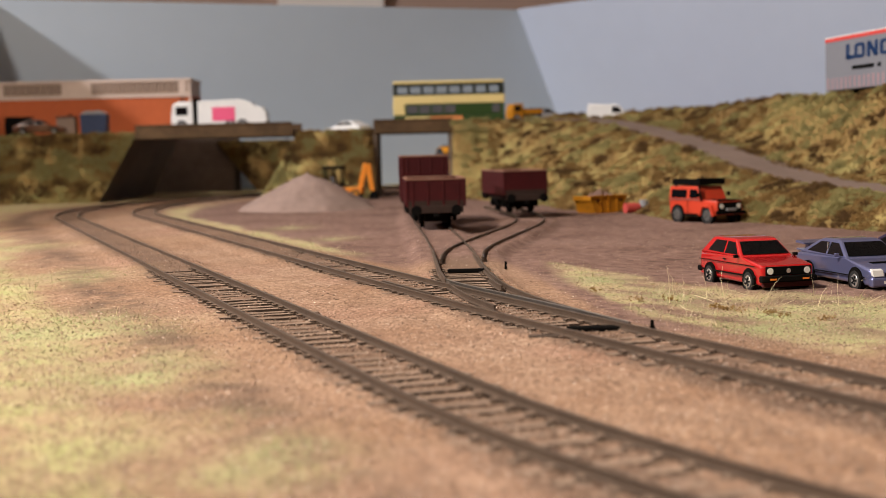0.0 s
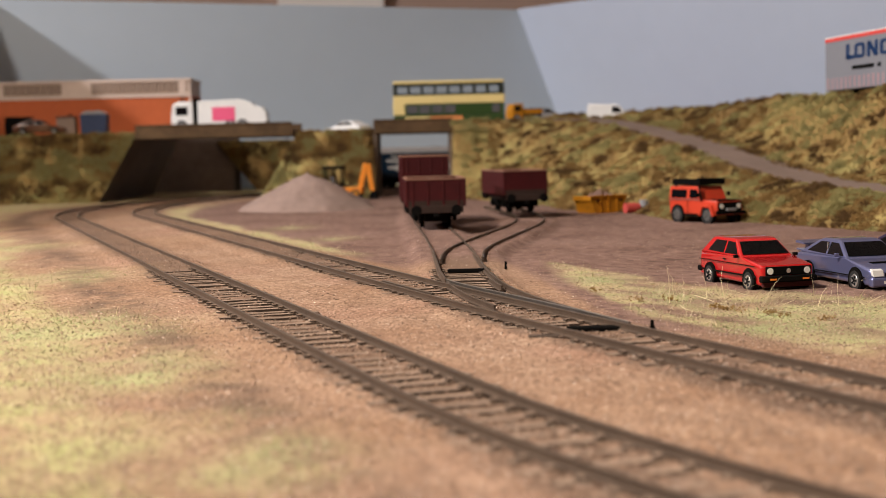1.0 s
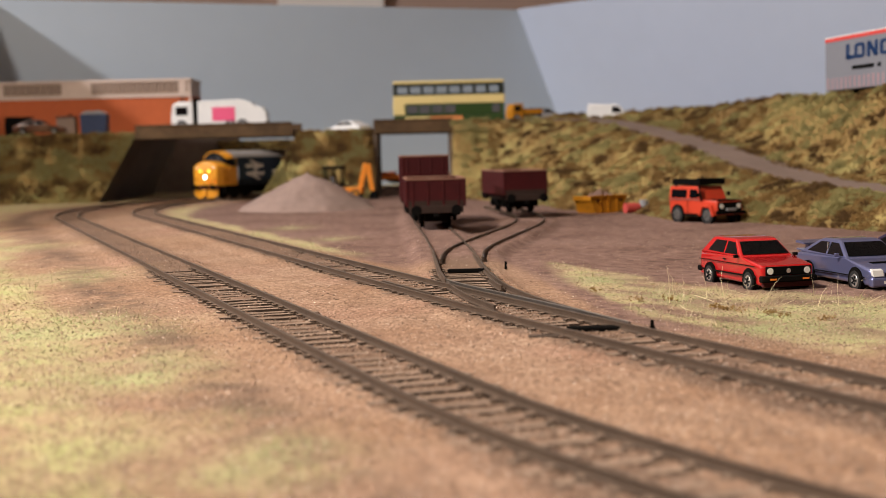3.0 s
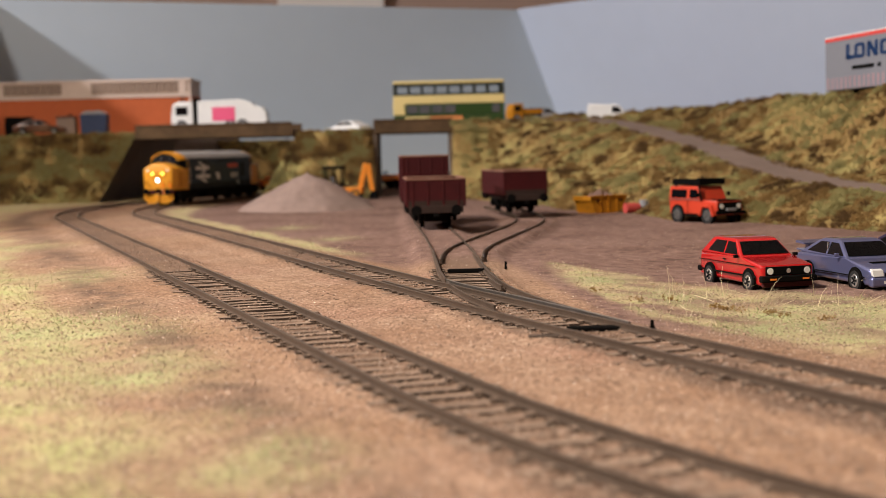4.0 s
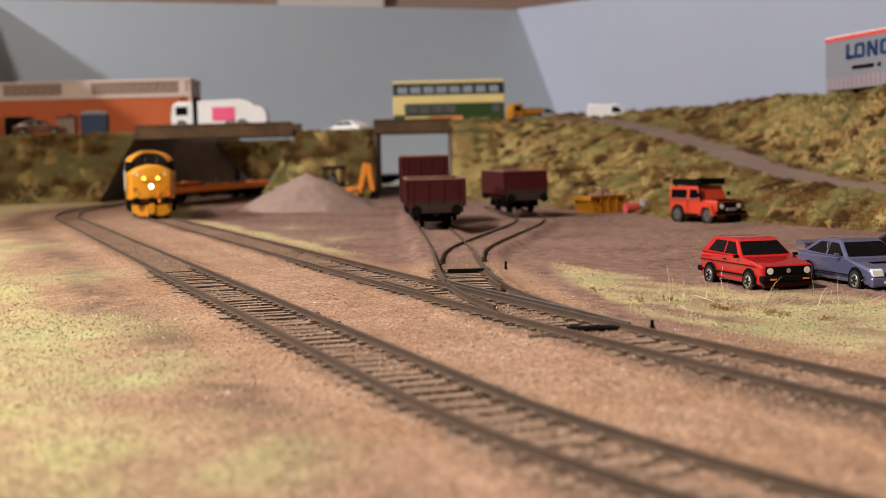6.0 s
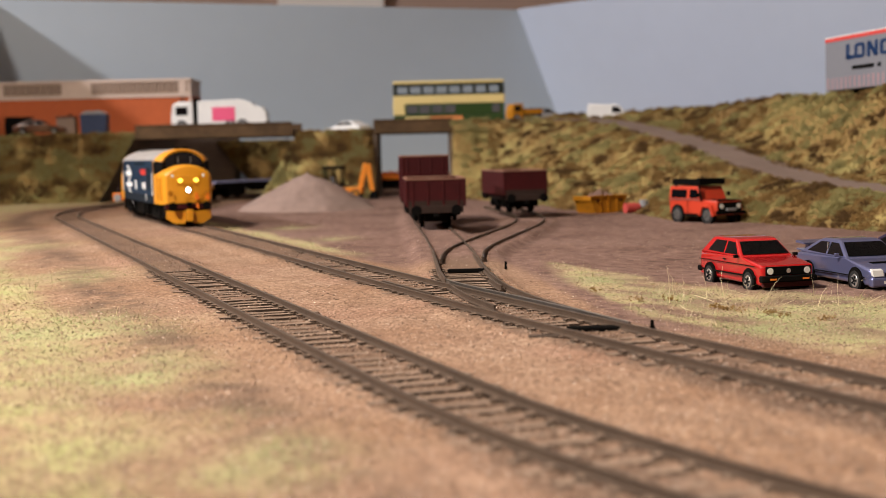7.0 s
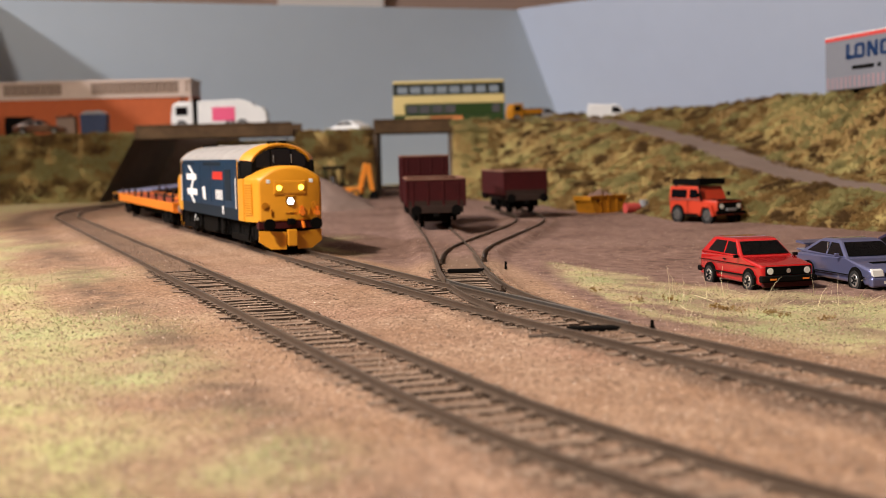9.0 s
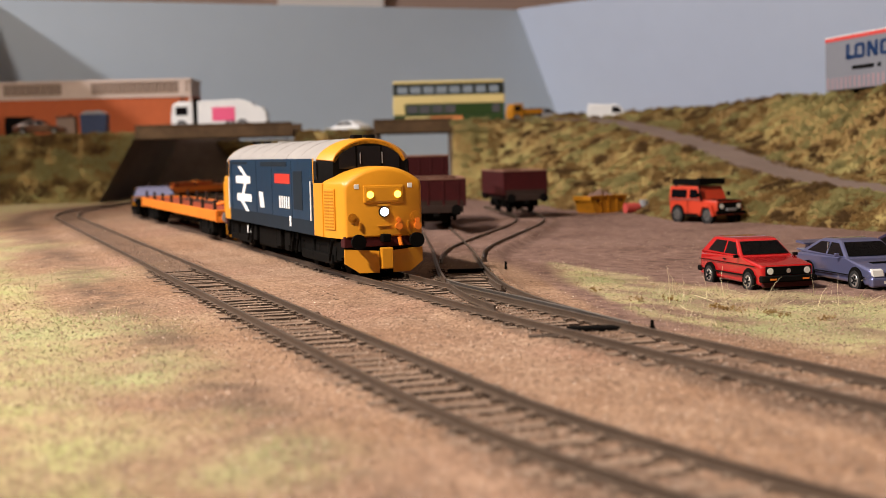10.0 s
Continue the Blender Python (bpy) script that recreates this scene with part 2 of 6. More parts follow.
def grass_amount(x, y):
    """How grassy the ground is: banks outside the tracks, a strip along the yard."""
    d = track_distance(x, y)
    g = smoothstep((d - 110 - 13 * bumps(x, y, 45, 2.0) - 9 * bumps(x, y * 0.6, 12, 2.7)) / 20)
    g *= smoothstep(1.15 + 1.1 * bumps(x, y * 0.6, 30, 61.0) + 0.7 * bumps(x, y * 0.6, 9, 63.0))
    if 28 < x < 210 and y < 660:
        w = 9 * bumps(x, y, 22, 6.0) + 4 * bumps(x, y, 8, 6.5)
        thin = smoothstep(0.8 + 1.3 * bumps(x, y, 20, 71.0) + 0.5 * bumps(x, y, 7, 73.0))
        g = max(g, 0.8 * thin * smoothstep((x - 40) / 10) * smoothstep((interp(x, VERGE_FAR) - y + w) / 16) * smoothstep((y - interp(x, VERGE_NEAR) - 14 + w) / 24))
    # the strip between running line and spoil heap
    w = 7 * bumps(x, y, 45, 6.0)
    g = max(g, smoothstep((-17 - d) / 5) * smoothstep((d + 42 + w) / 10) * smoothstep((y - 640) / 90) * smoothstep((1450 - y) / 200))
    g *= 0.95 + 0.6 * bumps(x, y, 18, 12.0)
    return min(1.0, max(0.0, max(g, 0.8 * green_amount(x, y))))


def ground_material():
    m = bpy.data.materials.new("earth_and_static_grass")
    m.use_nodes = True
    nt = m.node_tree
    b = nt.nodes["Principled BSDF"]
    b.inputs["Roughness"].default_value = 0.95
    b.inputs["Specular IOR Level"].default_value = 0.2
    tex = nt.nodes.new("ShaderNodeTexCoord")

    def nz(scale, detail=5):
        n = nt.nodes.new("ShaderNodeTexNoise")
        n.inputs["Scale"].default_value = scale
        n.inputs["Detail"].default_value = detail
        nt.links.new(tex.outputs["Object"], n.inputs["Vector"])
        return n.outputs["Fac"]

    def ramp(src, stops):
        r = nt.nodes.new("ShaderNodeValToRGB")
        while len(r.color_ramp.elements) < len(stops):
            r.color_ramp.elements.new(0.5)
        for e, (p, c) in zip(r.color_ramp.elements, stops):
            e.position, e.color = p, (*c, 1)
        nt.links.new(src, r.inputs[0])
        return r.outputs[0]

    def blend(fac, a, c, mode="MIX"):
        x = nt.nodes.new("ShaderNodeMix")
        x.data_type, x.blend_type = "RGBA", mode
        if isinstance(fac, float):
            x.inputs[0].default_value = fac
        else:
            nt.links.new(fac, x.inputs[0])
        nt.links.new(a, x.inputs[6])
        nt.links.new(c, x.inputs[7])
        return x.outputs[2]
    earth = ramp(nz(800), [(0.32, (0.15, 0.09, 0.058)), (0.44, (0.30, 0.19, 0.124)), (0.56, (0.37, 0.245, 0.165)), (0.70, (0.48, 0.34, 0.24))])
    fine_patch = ramp(nz(130), [(0.36, (0.76, 0.70, 0.66)), (0.58, (1.0, 1.0, 1.0))])
    earth = blend(0.6, earth, fine_patch, "MULTIPLY")
    speck = ramp(nz(1500, 3), [(0.33, (0.42, 0.36, 0.32)), (0.44, (1.0, 1.0, 1.0)), (0.62, (1.0, 1.0, 1.0)), (0.70, (1.3, 1.3, 1.28))])
    earth = blend(0.8, earth, speck, "MULTIPLY")
    patch = ramp(nz(24), [(0.35, (0.70, 0.60, 0.54)), (0.62, (1.0, 1.0, 1.0))])
    earth = blend(0.55, earth, patch, "MULTIPLY")
    hue = ramp(nz(9), [(0.38, (1.0, 0.96, 0.90)), (0.52, (1.0, 1.0, 1.0)), (0.62, (1.02, 0.95, 0.97))])
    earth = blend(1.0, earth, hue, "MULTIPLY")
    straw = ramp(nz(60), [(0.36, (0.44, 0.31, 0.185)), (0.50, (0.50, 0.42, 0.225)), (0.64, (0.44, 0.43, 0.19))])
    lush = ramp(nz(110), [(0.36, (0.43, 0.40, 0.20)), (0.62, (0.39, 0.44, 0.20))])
    yard = ramp(nz(190), [(0.28, (0.10, 0.060, 0.046)), (0.48, (0.18, 0.113, 0.09)), (0.68, (0.25, 0.162, 0.131))])
    yard_patch = ramp(nz(16), [(0.36, (0.70, 0.62, 0.58)), (0.50, (1.0, 0.93, 0.90)), (0.64, (1.08, 1.04, 1.04))])
    yard = blend(0.8, yard, yard_patch, "MULTIPLY")
    at = nt.nodes.new("ShaderNodeAttribute")
    at.attribute_name = "cover"
    sep = nt.nodes.new("ShaderNodeSeparateColor")
    nt.links.new(at.outputs["Color"], sep.inputs[0])
    grass = blend(at.outputs["Alpha"], straw, lush)
    fleck = ramp(nz(1000), [(0.35, (0.62, 0.60, 0.56)), (0.65, (1.0, 1.0, 1.0))])
    grass = blend(0.6, grass, fleck, "MULTIPLY")
    col = blend(sep.outputs[1], earth, yard)
    grime = ramp(nz(600), [(0.3, (0.085, 0.052, 0.035)), (0.65, (0.185, 0.118, 0.08))])
    col = blend(sep.outputs[2], col, grime)
    col = blend(sep.outputs[0], col, grass)
    nt.links.new(col, b.inputs["Base Color"])
    bump = nt.nodes.new("ShaderNodeBump")
    bump.inputs["Strength"].default_value = 0.9
    bump.inputs["Distance"].default_value = 0.0006
    nt.links.new(nz(1100, 6), bump.inputs["Height"])
    nt.links.new(bump.outputs[0], b.inputs["Normal"])
    return m


EARTH = ground_material()


def grime_amount(x, y):
    """Dark oily ballast between and beside the rails."""
    d = track_distance(x, y)
    # a belt of brown stains between the bank's grass and the outer line
    belt = smoothstep((d - 85 + 5 * bumps(x, y, 16, 46.0)) / 8) * smoothstep((115 - d + 8 * bumps(x, y, 30, 47.0)) / 12)
    stain = belt * smoothstep(0.62 + 1.2 * bumps(x, y * 0.5, 22, 41.0) + 1.3 * bumps(x, y * 0.6, 6, 43.0))
    beside = smoothstep((14.5 + 4.0 * bumps(x, y, 11, 31.0) - min(abs(d), abs(d - 61))) / 5) * (0.85 + 0.3 * bumps(x, y, 25, 33.0))
    siding = 0.8 * smoothstep((13 + 3 * bumps(x, y, 9, 35.0) - siding_distance(x, y)) / 5) * smoothstep((640 - y) / 60)
    return min(1.0, max(stain, beside, siding))


def yard_amount(x, y):
    d = track_distance(x, y)
    return smoothstep((-22 - d) / 10) * smoothstep((y - 560) / 60 if x < 25 else (y - 560 + 230 * smoothstep((x - 25) / 30)) / 60)


def sheet(name, xs, ys, height, mat, cover=None, smooth=True):
    nx, ny = len(xs), len(ys)
    verts = [(x * MM, y * MM, height(x, y) * MM) for y in ys for x in xs]
    faces = [(j * nx + i, j * nx + i + 1, (j + 1) * nx + i + 1, (j + 1) * nx + i) for j in range(ny - 1) for i in range(nx - 1)]
    me = bpy.data.meshes.new(name)
    me.from_pydata(verts, [], faces)
    me.materials.append(mat)
    if cover:
        col = me.color_attributes.new("cover", "FLOAT_COLOR", "POINT")
        vals = np.empty((len(verts), 4), "f")
        k = 0
        for y in ys:
            for x in xs:
                vals[k] = cover(x, y)
                k += 1
        col.data.foreach_set("color", vals.ravel())
    if smooth:
        me.polygons.foreach_set("use_smooth", [True] * len(faces))
    return new(name, me)


def spaced(a, b, step0, step1):
    out, v = [], a
    while v < b:
        out.append(v)
        v += step0 + (step1 - step0) * (v - a) / (b - a)
    return out + [b]


gx = [x for x in np.arange(-640, -200, 7.0)] + [x for x in np.arange(-200, 200, 2.5)] + [x for x in np.arange(200, 641, 7.0)]
gy = spaced(-60, 2250, 2.5, 16.0)
ground = sheet("ground", gx, gy, ground_height, EARTH, lambda x, y: (grass_amount(x, y), yard_amount(x, y), grime_amount(x, y), green_amount(x, y)))
tagged(ground, "sandy brown earth and ballast with patches of pale grass", "ground", kind="structure")

# ---- tracks
main_track = thing("railway_track", Matrix.Identity(4), "weathered double-rail main track curving out from under the bridge", "railway track", "running lines")
for o in (-8.75, 8.75):
    rail(inner, -330, 2660, o, main_track)
outer_track = thing("railway_track", Matrix.Identity(4), "weathered outer main track beside a sandy bank", "railway track", "running lines")
for o in (-8.75, 8.75):
    rail(outer, -420, 1480, o, outer_track)
yard_track = thing("siding_track", Matrix.Identity(4), "rusty siding branching from the main line towards the bridge", "railway track", "sidings")
rail(left_way, 30, left_len, -8.75, yard_track, 6)
rail(left_way, 148, left_len, 8.75, yard_track, 6)
rail(left_way, 62, 140, 8.75, yard_track, 6, "closure_rail")
right_track = thing("siding_track", Matrix.Identity(4), "rusty siding curving off beside the embankment", "railway track", "sidings")
rail(right_way, 64, right_len, 8.75, right_track, 6)
rail(right_way, 72, right_len, -8.75, right_track, 6)
# moving blades, check rails and the tie bar
blade, blade_len = polyline_path([(1.0, 484.0), (8.0, 460.5), (23.0, 420.5), (37.5, 380.0), (46.3, 353.0)])
blade_ob = rail(blade, 0, blade_len, 0, yard_track, 6, "switch_blade", 0.3)
blade_ob.data.materials[0] = BLADE_STEEL
blade_ob.data.materials[1] = STEEL
blade_ob["label"] = "polished switch blade"
rail(left_way, 118, 150, -6.6, yard_track, 6, "check_rail")
rail(inner, -62, -10, 6.4, yard_track, 6, "check_rail")
part("tie_bar", box(1.5, 17, 538, 540.4, 1.9, 3.0), BLACK, right_track)
part("tie_bar", box(31, 45, 355, 359, 1.6, 2.9, 0.3), BLACK, yard_track)
part("tie_bar", box(20.5, 28, 344, 347.5, 1.2, 2.4, 0.3), SLEEPER_FLANK, yard_track)

# ---- right-hand embankment with a ramp road
FOOT = ((560, 310), (737, 232), (857, 188), (900, 150), (1011, 141), (1099, 97), (1173, 88), (1300, 52), (1440, 14), (1520, 12), (1700, 12))
ROADX = ((560, 300), (800, 252), (930, 228), (1030, 212), (1150, 191), (1350, 168), (1440, 140), (1500, 95), (1545, 40), (1700, 30))
ROADZ = ((560, 10), (800, 16), (930, 22), (1030, 31), (1150, 48), (1350, 66), (1440, 75), (1545, 80), (1700, 78))


def right_bank(x, y):
    f, n, zr = interp(y, FOOT), interp(y, ROADX), interp(y, ROADZ)
    if x < f:
        return -9.0
    if x < n:
        t = max((x - f) / max(n - f, 1), (y - 1440) / 92)
        t = min(t, 1.0)
        z = zr * (smoothstep(t) * 0.45 + 0.55 * t ** 0.75)
        return z + (9.0 * bumps(x, y, 30, 1) + 4.2 * bumps(x, y, 12, 4)) * math.sin(math.pi * min(t, 1)) ** 0.5 + (3 * bumps(x, y, 40, 9) if t > .2 else 0)
    if x < n + 42 or y > 1540:
        return zr + 0.3 * bumps(x, y, 30)
    t = (x - n - 42) / 58
    top = max(zr, 82)
    return zr + (top - zr) * smoothstep(t) + (8 * bumps(x, y, 30, 2) + 4.2 * bumps(x, y, 12, 5)) * min(1, t)


def scrub_material(name, stops, scale=60.0):
    m = material(name, (0.2, 0.15, 0.05), 0.95, 0, 0.2, scale, 0.9, bump_scale=700)
    r = [n for n in m.node_tree.nodes if n.type == "VALTORGB"][0]
    while len(r.color_ramp.elements) < len(stops):
        r.color_ramp.elements.new(0.5)
    for e, (p, c) in zip(r.color_ramp.elements, stops):
        e.position, e.color = p, (*c, 1)
    return m


SCRUB = scrub_material("scrub_mat", [(0.34, (0.15, 0.09, 0.034)), (0.46, (0.25, 0.16, 0.056)), (0.56, (0.29, 0.22, 0.08)), (0.68, (0.33, 0.32, 0.12))], 60)

bank_xs = [float(x) for x in np.arange(8, 420, 3.0)]
bank_ys = [float(y) for y in np.arange(560, 1720, 5.0)]
right_hill = sheet("embankment_right", bank_xs, bank_ys, right_bank, SCRUB)
tagged(right_hill, "grassy brown and green scrub embankment beside the yard", "embankment", kind="structure")


ys = list(range(565, 1546, 20))
ramp = sheet("road_ramp", [i / 10 for i in range(11)], [float(y) for y in ys], lambda u, y: interp(y, ROADZ) + 0.7, ROADTAR)
for v, (y, u) in zip(ramp.data.vertices, [(y, i / 10) for y in ys for i in range(11)]):
    v.co.x = (interp(y, ROADX) + 1 + u * 40 + 2.5 * bumps(y, u * 9, 30, 3)) * MM
tagged(ramp, "grey-brown ramp road climbing the embankment", "road", kind="structure")


# ---- left bank, mound between the bridges
def face_bank(name, x0t, x0b, x1t, x1b, y0, y1, top, slope, label, seed):
    """A bank with a steep scrubby front: its ends lean, its front slopes."""
    xs = [i / 46 for i in range(47)]
    rows = [i / 40 for i in range(41)]
    verts, faces = [], []
    for r in rows:
        # first part climbs the front, the rest is the flat top
        k = min(1.0, r / 0.72)
        z = top * k
        yy = y0 - slope * (1 - k) ** 1.4 + max(0, (r - 0.72) / 0.28) * (y1 - y0)
        for u in xs:
            xl, xr = x0b + (x0t - x0b) * k, x1b + (x1t - x1b) * k
            x = xl + (xr - xl) * u
            b = 9 * bumps(x, z, 24, seed) + 4.5 * bumps(x, z, 11, seed + 3)
            edge = math.sin(math.pi * u) ** 0.3 if 0 < u < 1 else 0
            verts.append((x * MM, (yy - b * edge * (1 if k < 1 else 0.2)) * MM, (z + (2.0 * bumps(x, yy, 15, seed) if k == 1 else 0)) * MM))
    n = len(xs)
    for j in range(len(rows) - 1):
        for i in range(n - 1):
            faces.append((j * n + i, j * n + i + 1, (j + 1) * n + i + 1, (j + 1) * n + i))
    # end walls and back down to the ground
    base = len(verts)
    for j in range(len(rows)):
        for i in (0, n - 1):
            x, y, z = verts[j * n + i]
            verts.append((x, y1 * MM, min(z, top * MM)))
    for j in range(len(rows) - 1):
        for e, i in enumerate((0, n - 1)):
            faces.append((j * n + i, (j + 1) * n + i, base + 2 * (j + 1) + e, base + 2 * j + e))
    me = bpy.data.meshes.new(name)
    me.from_pydata(verts, [], faces)
    me.materials.append(SCRUB)
    me.materials.append(CONCRETE)
    for f in me.polygons[(len(rows) - 1) * (n - 1):]:
        f.material_index = 1
    me.polygons.foreach_set("use_smooth", [True] * len(faces))
    return tagged(new(name, me), label, "embankment", kind="structure")


face_bank("embankment_left", -640, -640, -330, -366, 1545, 1800, 76, 40, "brown scrub embankment beside the road bridge", 2.0)
face_bank("embankment_middle", -154, -194, -74, -70, 1545, 1650, 73, 45, "ochre scrub mound between the two bridges", 7.0)

# ---- bridges: plain girder decks on abutments
def bridge(x0, x1, y0, y1, label):
    b = thing("road_bridge", Matrix.Identity(4), label, "bridge", "road bridges")
    part("deck", box(x0 + 1, x1 - 1, y0 + 4.2, y1 - 4.2, 69, 74.8), CONCRETE, b)
    part("girder", prism(((y0 - 0, 68), (y0 + 4, 68), (y0 + 4, 83.5), (y0 - 0, 83.5)), x0, x1, axis="x", bevel=0.5), GIRDER, b)
    part("girder", prism(((y1 - 4, 68), (y1, 68), (y1, 83.5), (y1 - 4, 83.5)), x0, x1, axis="x", bevel=0.5), GIRDER, b)
    for z in (68.4, 81.6):
        part("flange", box(x0, x1, y0 - 1.0, y0 - 0.02, z, z + 1.4, 0.2), GIRDER, b)
    return b


left_bridge = bridge(-330, -160, 1538, 1650, "brown plate girder road bridge over the main line")
right_bridge = bridge(-72, 14, 1538, 1650, "short brown girder road bridge over the siding")
for x in (-72, 9):
    a = link("abutment", box(x, x + 3, 1541, 1648, -2, 68.5), CONCRETE)
    tagged(a, "dark stone abutment carrying the short road bridge", "abutment", kind="structure")
for nm, xa, xb in (("road_bridge_left", -329, -161), ("road_bridge_right", -71, 13)):
    road = link(nm, box(xa, xb, 1545, 1643, 75, 75.8), ROADTAR)
    tagged(road, "grey road running over the bridge", "road", kind="structure")

# ---- slope behind the main line, seen under the bridge
back_slope = link("retaining_wall", prism(((1840, -2), (1900, -2), (1900, 84), (1870, 84)), -640, -268, axis="x"), CONCRETE)
tagged(back_slope, "dark stone retaining slope behind the tracks", "retaining wall", kind="structure")
face_bank("embankment_back", -292, -236, -120, -90, 1850, 1900, 67, 20, "brown scrub bank behind the main line", 11.0)

# ---- backdrop boards and the room
def board(name, a, b, top, thick, label, lean_a=0.0, lean_b=0.0, zb=-4, paint_mat=None):
    a, b = Vector(a), Vector(b)
    d = (b - a).normalized()
    n = Vector((-d.y, d.x))
    bm = bmesh.new()
    vs = []
    for p, sh in ((a, lean_a), (b, lean_b)):
        for th in (0, thick):
            for z in (zb, top):
                q = p + n * th + Vector((sh * z / 255, 0.42 * sh * z / 255))
                vs.append(bm.verts.new((q.x * MM, q.y * MM, z * MM)))
    for qd in ((0, 1, 3, 2), (4, 6, 7, 5), (0, 4, 5, 1), (2, 3, 7, 6), (0, 2, 6, 4), (1, 5, 7, 3)):
        bm.faces.new([vs[i] for i in qd])
    return tagged(link(name, bm, paint_mat or BACKDROP), label, "backdrop board", kind="structure")


# painted boards
board("backdrop_back", (-570, 1820), (214, 2172), 255, 6, "plain grey-blue painted backdrop board", 0, -94, paint_mat=BACKDROP_GREY)
board("backdrop_right", (214, 2172), (900, 1190), 256, 6, "plain pale blue painted backdrop board", -94, 0)
board("backdrop_left", (-600, 900), (-570, 1820), 255, 6, "plain grey-blue painted side board", paint_mat=BACKDROP_GREY)

table = link("baseboard", box(-680, 900, -100, 2260, -30, -6), material("baseboard_ply", (0.35, 0.24, 0.14), 0.7, 0, 0.1, 20))
tagged(table, "plywood baseboard under the whole layout", "baseboard", kind="structure")
rw = link("room_wall_back", box(-2600, 2600, 3000, 3060, -1000, 1500), ROOMWALL)
tagged(link("door_frame", box(-330, -110, 2960, 2999, -1000, 1050, 2), CEIL), "white door frame on the room wall", "door frame", kind="structure")
tagged(rw, "plain tan room wall behind the layout", "wall", kind="structure")
for nm, b_ in (("room_wall_left", (-2660, -2600, -1600, 3060)), ("room_wall_right", (2600, 2660, -1600, 3060)), ("room_wall_front", (-2600, 2600, -1660, -1600))):
    tagged(link(nm, box(*b_, -1000, 1500), ROOMWALL), "plain tan room wall", "wall", kind="structure")
tagged(link("ceiling", box(-2660, 2660, -1660, 3060, 1500, 1540), CEIL), "plain white room ceiling", "ceiling", kind="structure")
tagged(link("floor", box(-2660, 2660, -1660, 3060, -1040, -1000), ROOMWALL), "plain room floor", "floor", kind="structure")

# ---- vehicle paints
def paint(name, c, rough=0.3, coat=0.3, vary=0.08):
    return material(name, c, rough, 0, vary, 250, 0.05, coat=coat)


LOCO_YELLOW = paint("loco_yellow", (0.66, 0.275, 0.012), 0.42, 0.1)
LOCO_BLUE = paint("loco_blue", (0.005, 0.026, 0.060), 0.5, 0.1, 0.3)
LOCO_SHADE = paint("loco_orange_shade", (0.44, 0.165, 0.01), 0.5, 0)
LOCO_GRIME = paint("loco_grimy_blue", (0.006, 0.013, 0.022), 0.65, 0, 0.35)
LOCO_SEAM = paint("roof_seam_grey", (0.22, 0.205, 0.19), 0.7, 0, 0.2)
GLASS_CAB = material("cab_glazing", (0.012, 0.012, 0.014), 0.08, 0, 0.2, 100)
LOCO_GREY = paint("loco_roof_grey", (0.31, 0.29, 0.275), 0.6, 0, 0.15)
WHITE = paint("off_white", (0.78, 0.78, 0.76), 0.5, 0)
RED_PLATE = paint("red_plate", (0.55, 0.03, 0.02), 0.4, 0)
BUFFER_RED = paint("grimy_red", (0.05, 0.006, 0.007), 0.6, 0, 0.3)
CAR_RED = paint("car_red", (0.40, 0.011, 0.012), 0.14, 0.9)
CAR_BLUE = paint("car_metallic_blue", (0.14, 0.15, 0.28), 0.28, 0.9)
CAR_BLUE.node_tree.nodes["Principled BSDF"].inputs["Metallic"].default_value = 0.55
CAR_DARK = paint("car_dark_violet", (0.03, 0.022, 0.05), 0.2, 0.7)
CAR_WHITE = paint("car_white", (0.75, 0.75, 0.74), 0.25, 0.4)
CAR_BROWN = paint("car_brown", (0.10, 0.04, 0.022), 0.25, 0.5)
CAR_GREY = paint("car_grey", (0.25, 0.25, 0.26), 0.3, 0.4)
CHROME = material("silver_trim", (0.55, 0.54, 0.52), 0.25, 0.8, 0.1, 300)
LENS = material("lamp_lens", (0.75, 0.75, 0.72), 0.1, 0.2, 0.05, 300)
AMBER = paint("amber_lens", (0.8, 0.2, 0.02), 0.2, 0.3)
DULL = material("dull_hub", (0.09, 0.085, 0.08), 0.5, 0.3, 0.2, 200)
JEEP_RED = paint("jeep_orange_red", (0.50, 0.045, 0.018), 0.35, 0.2)
WAGON_RED = material("wagon_maroon", (0.044, 0.004, 0.005), 0.6, 0, 0.35, 220, 0.15)
WAGON_GRIME = material("wagon_grime", (0.03, 0.017, 0.013), 0.8, 0, 0.4, 220, 0.25)
LOAD_GREY = material("stone_load", (0.10, 0.09, 0.075), 0.95, 0, 0.35, 500, 1.0)
RIM = material("worn_rim", (0.22, 0.11, 0.075), 0.7, 0, 0.35, 200, 0.1)
ORANGE = paint("wagon_orange", (0.75, 0.20, 0.02), 0.5, 0, 0.2)
BED_RED = material("wagon_bed_red", (0.30, 0.055, 0.022), 0.7, 0, 0.3, 180, 0.2)
BED_BLUE = material("wagon_bed_blue_grey", (0.17, 0.17, 0.26), 0.6, 0, 0.2, 180, 0.1)
BUS_CREAM = paint("bus_cream", (0.68, 0.55, 0.24), 0.3, 0.4)
BUS_GREEN = paint("bus_green", (0.024, 0.055, 0.014), 0.3, 0.4)
SKIP_YELLOW = paint("skip_yellow", (0.42, 0.17, 0.010), 0.55, 0, 0.35)
RUBBLE = material("rubble", (0.24, 0.15, 0.12), 0.95, 0, 0.4, 200, 0.5, hue_random=0.4)
BRICK = material("orange_brick", (0.42, 0.10, 0.035), 0.8, 0, 0.15, 150, 0.2)
CREAM = paint("cream_cladding", (0.55, 0.43, 0.36), 0.6, 0, 0.1)
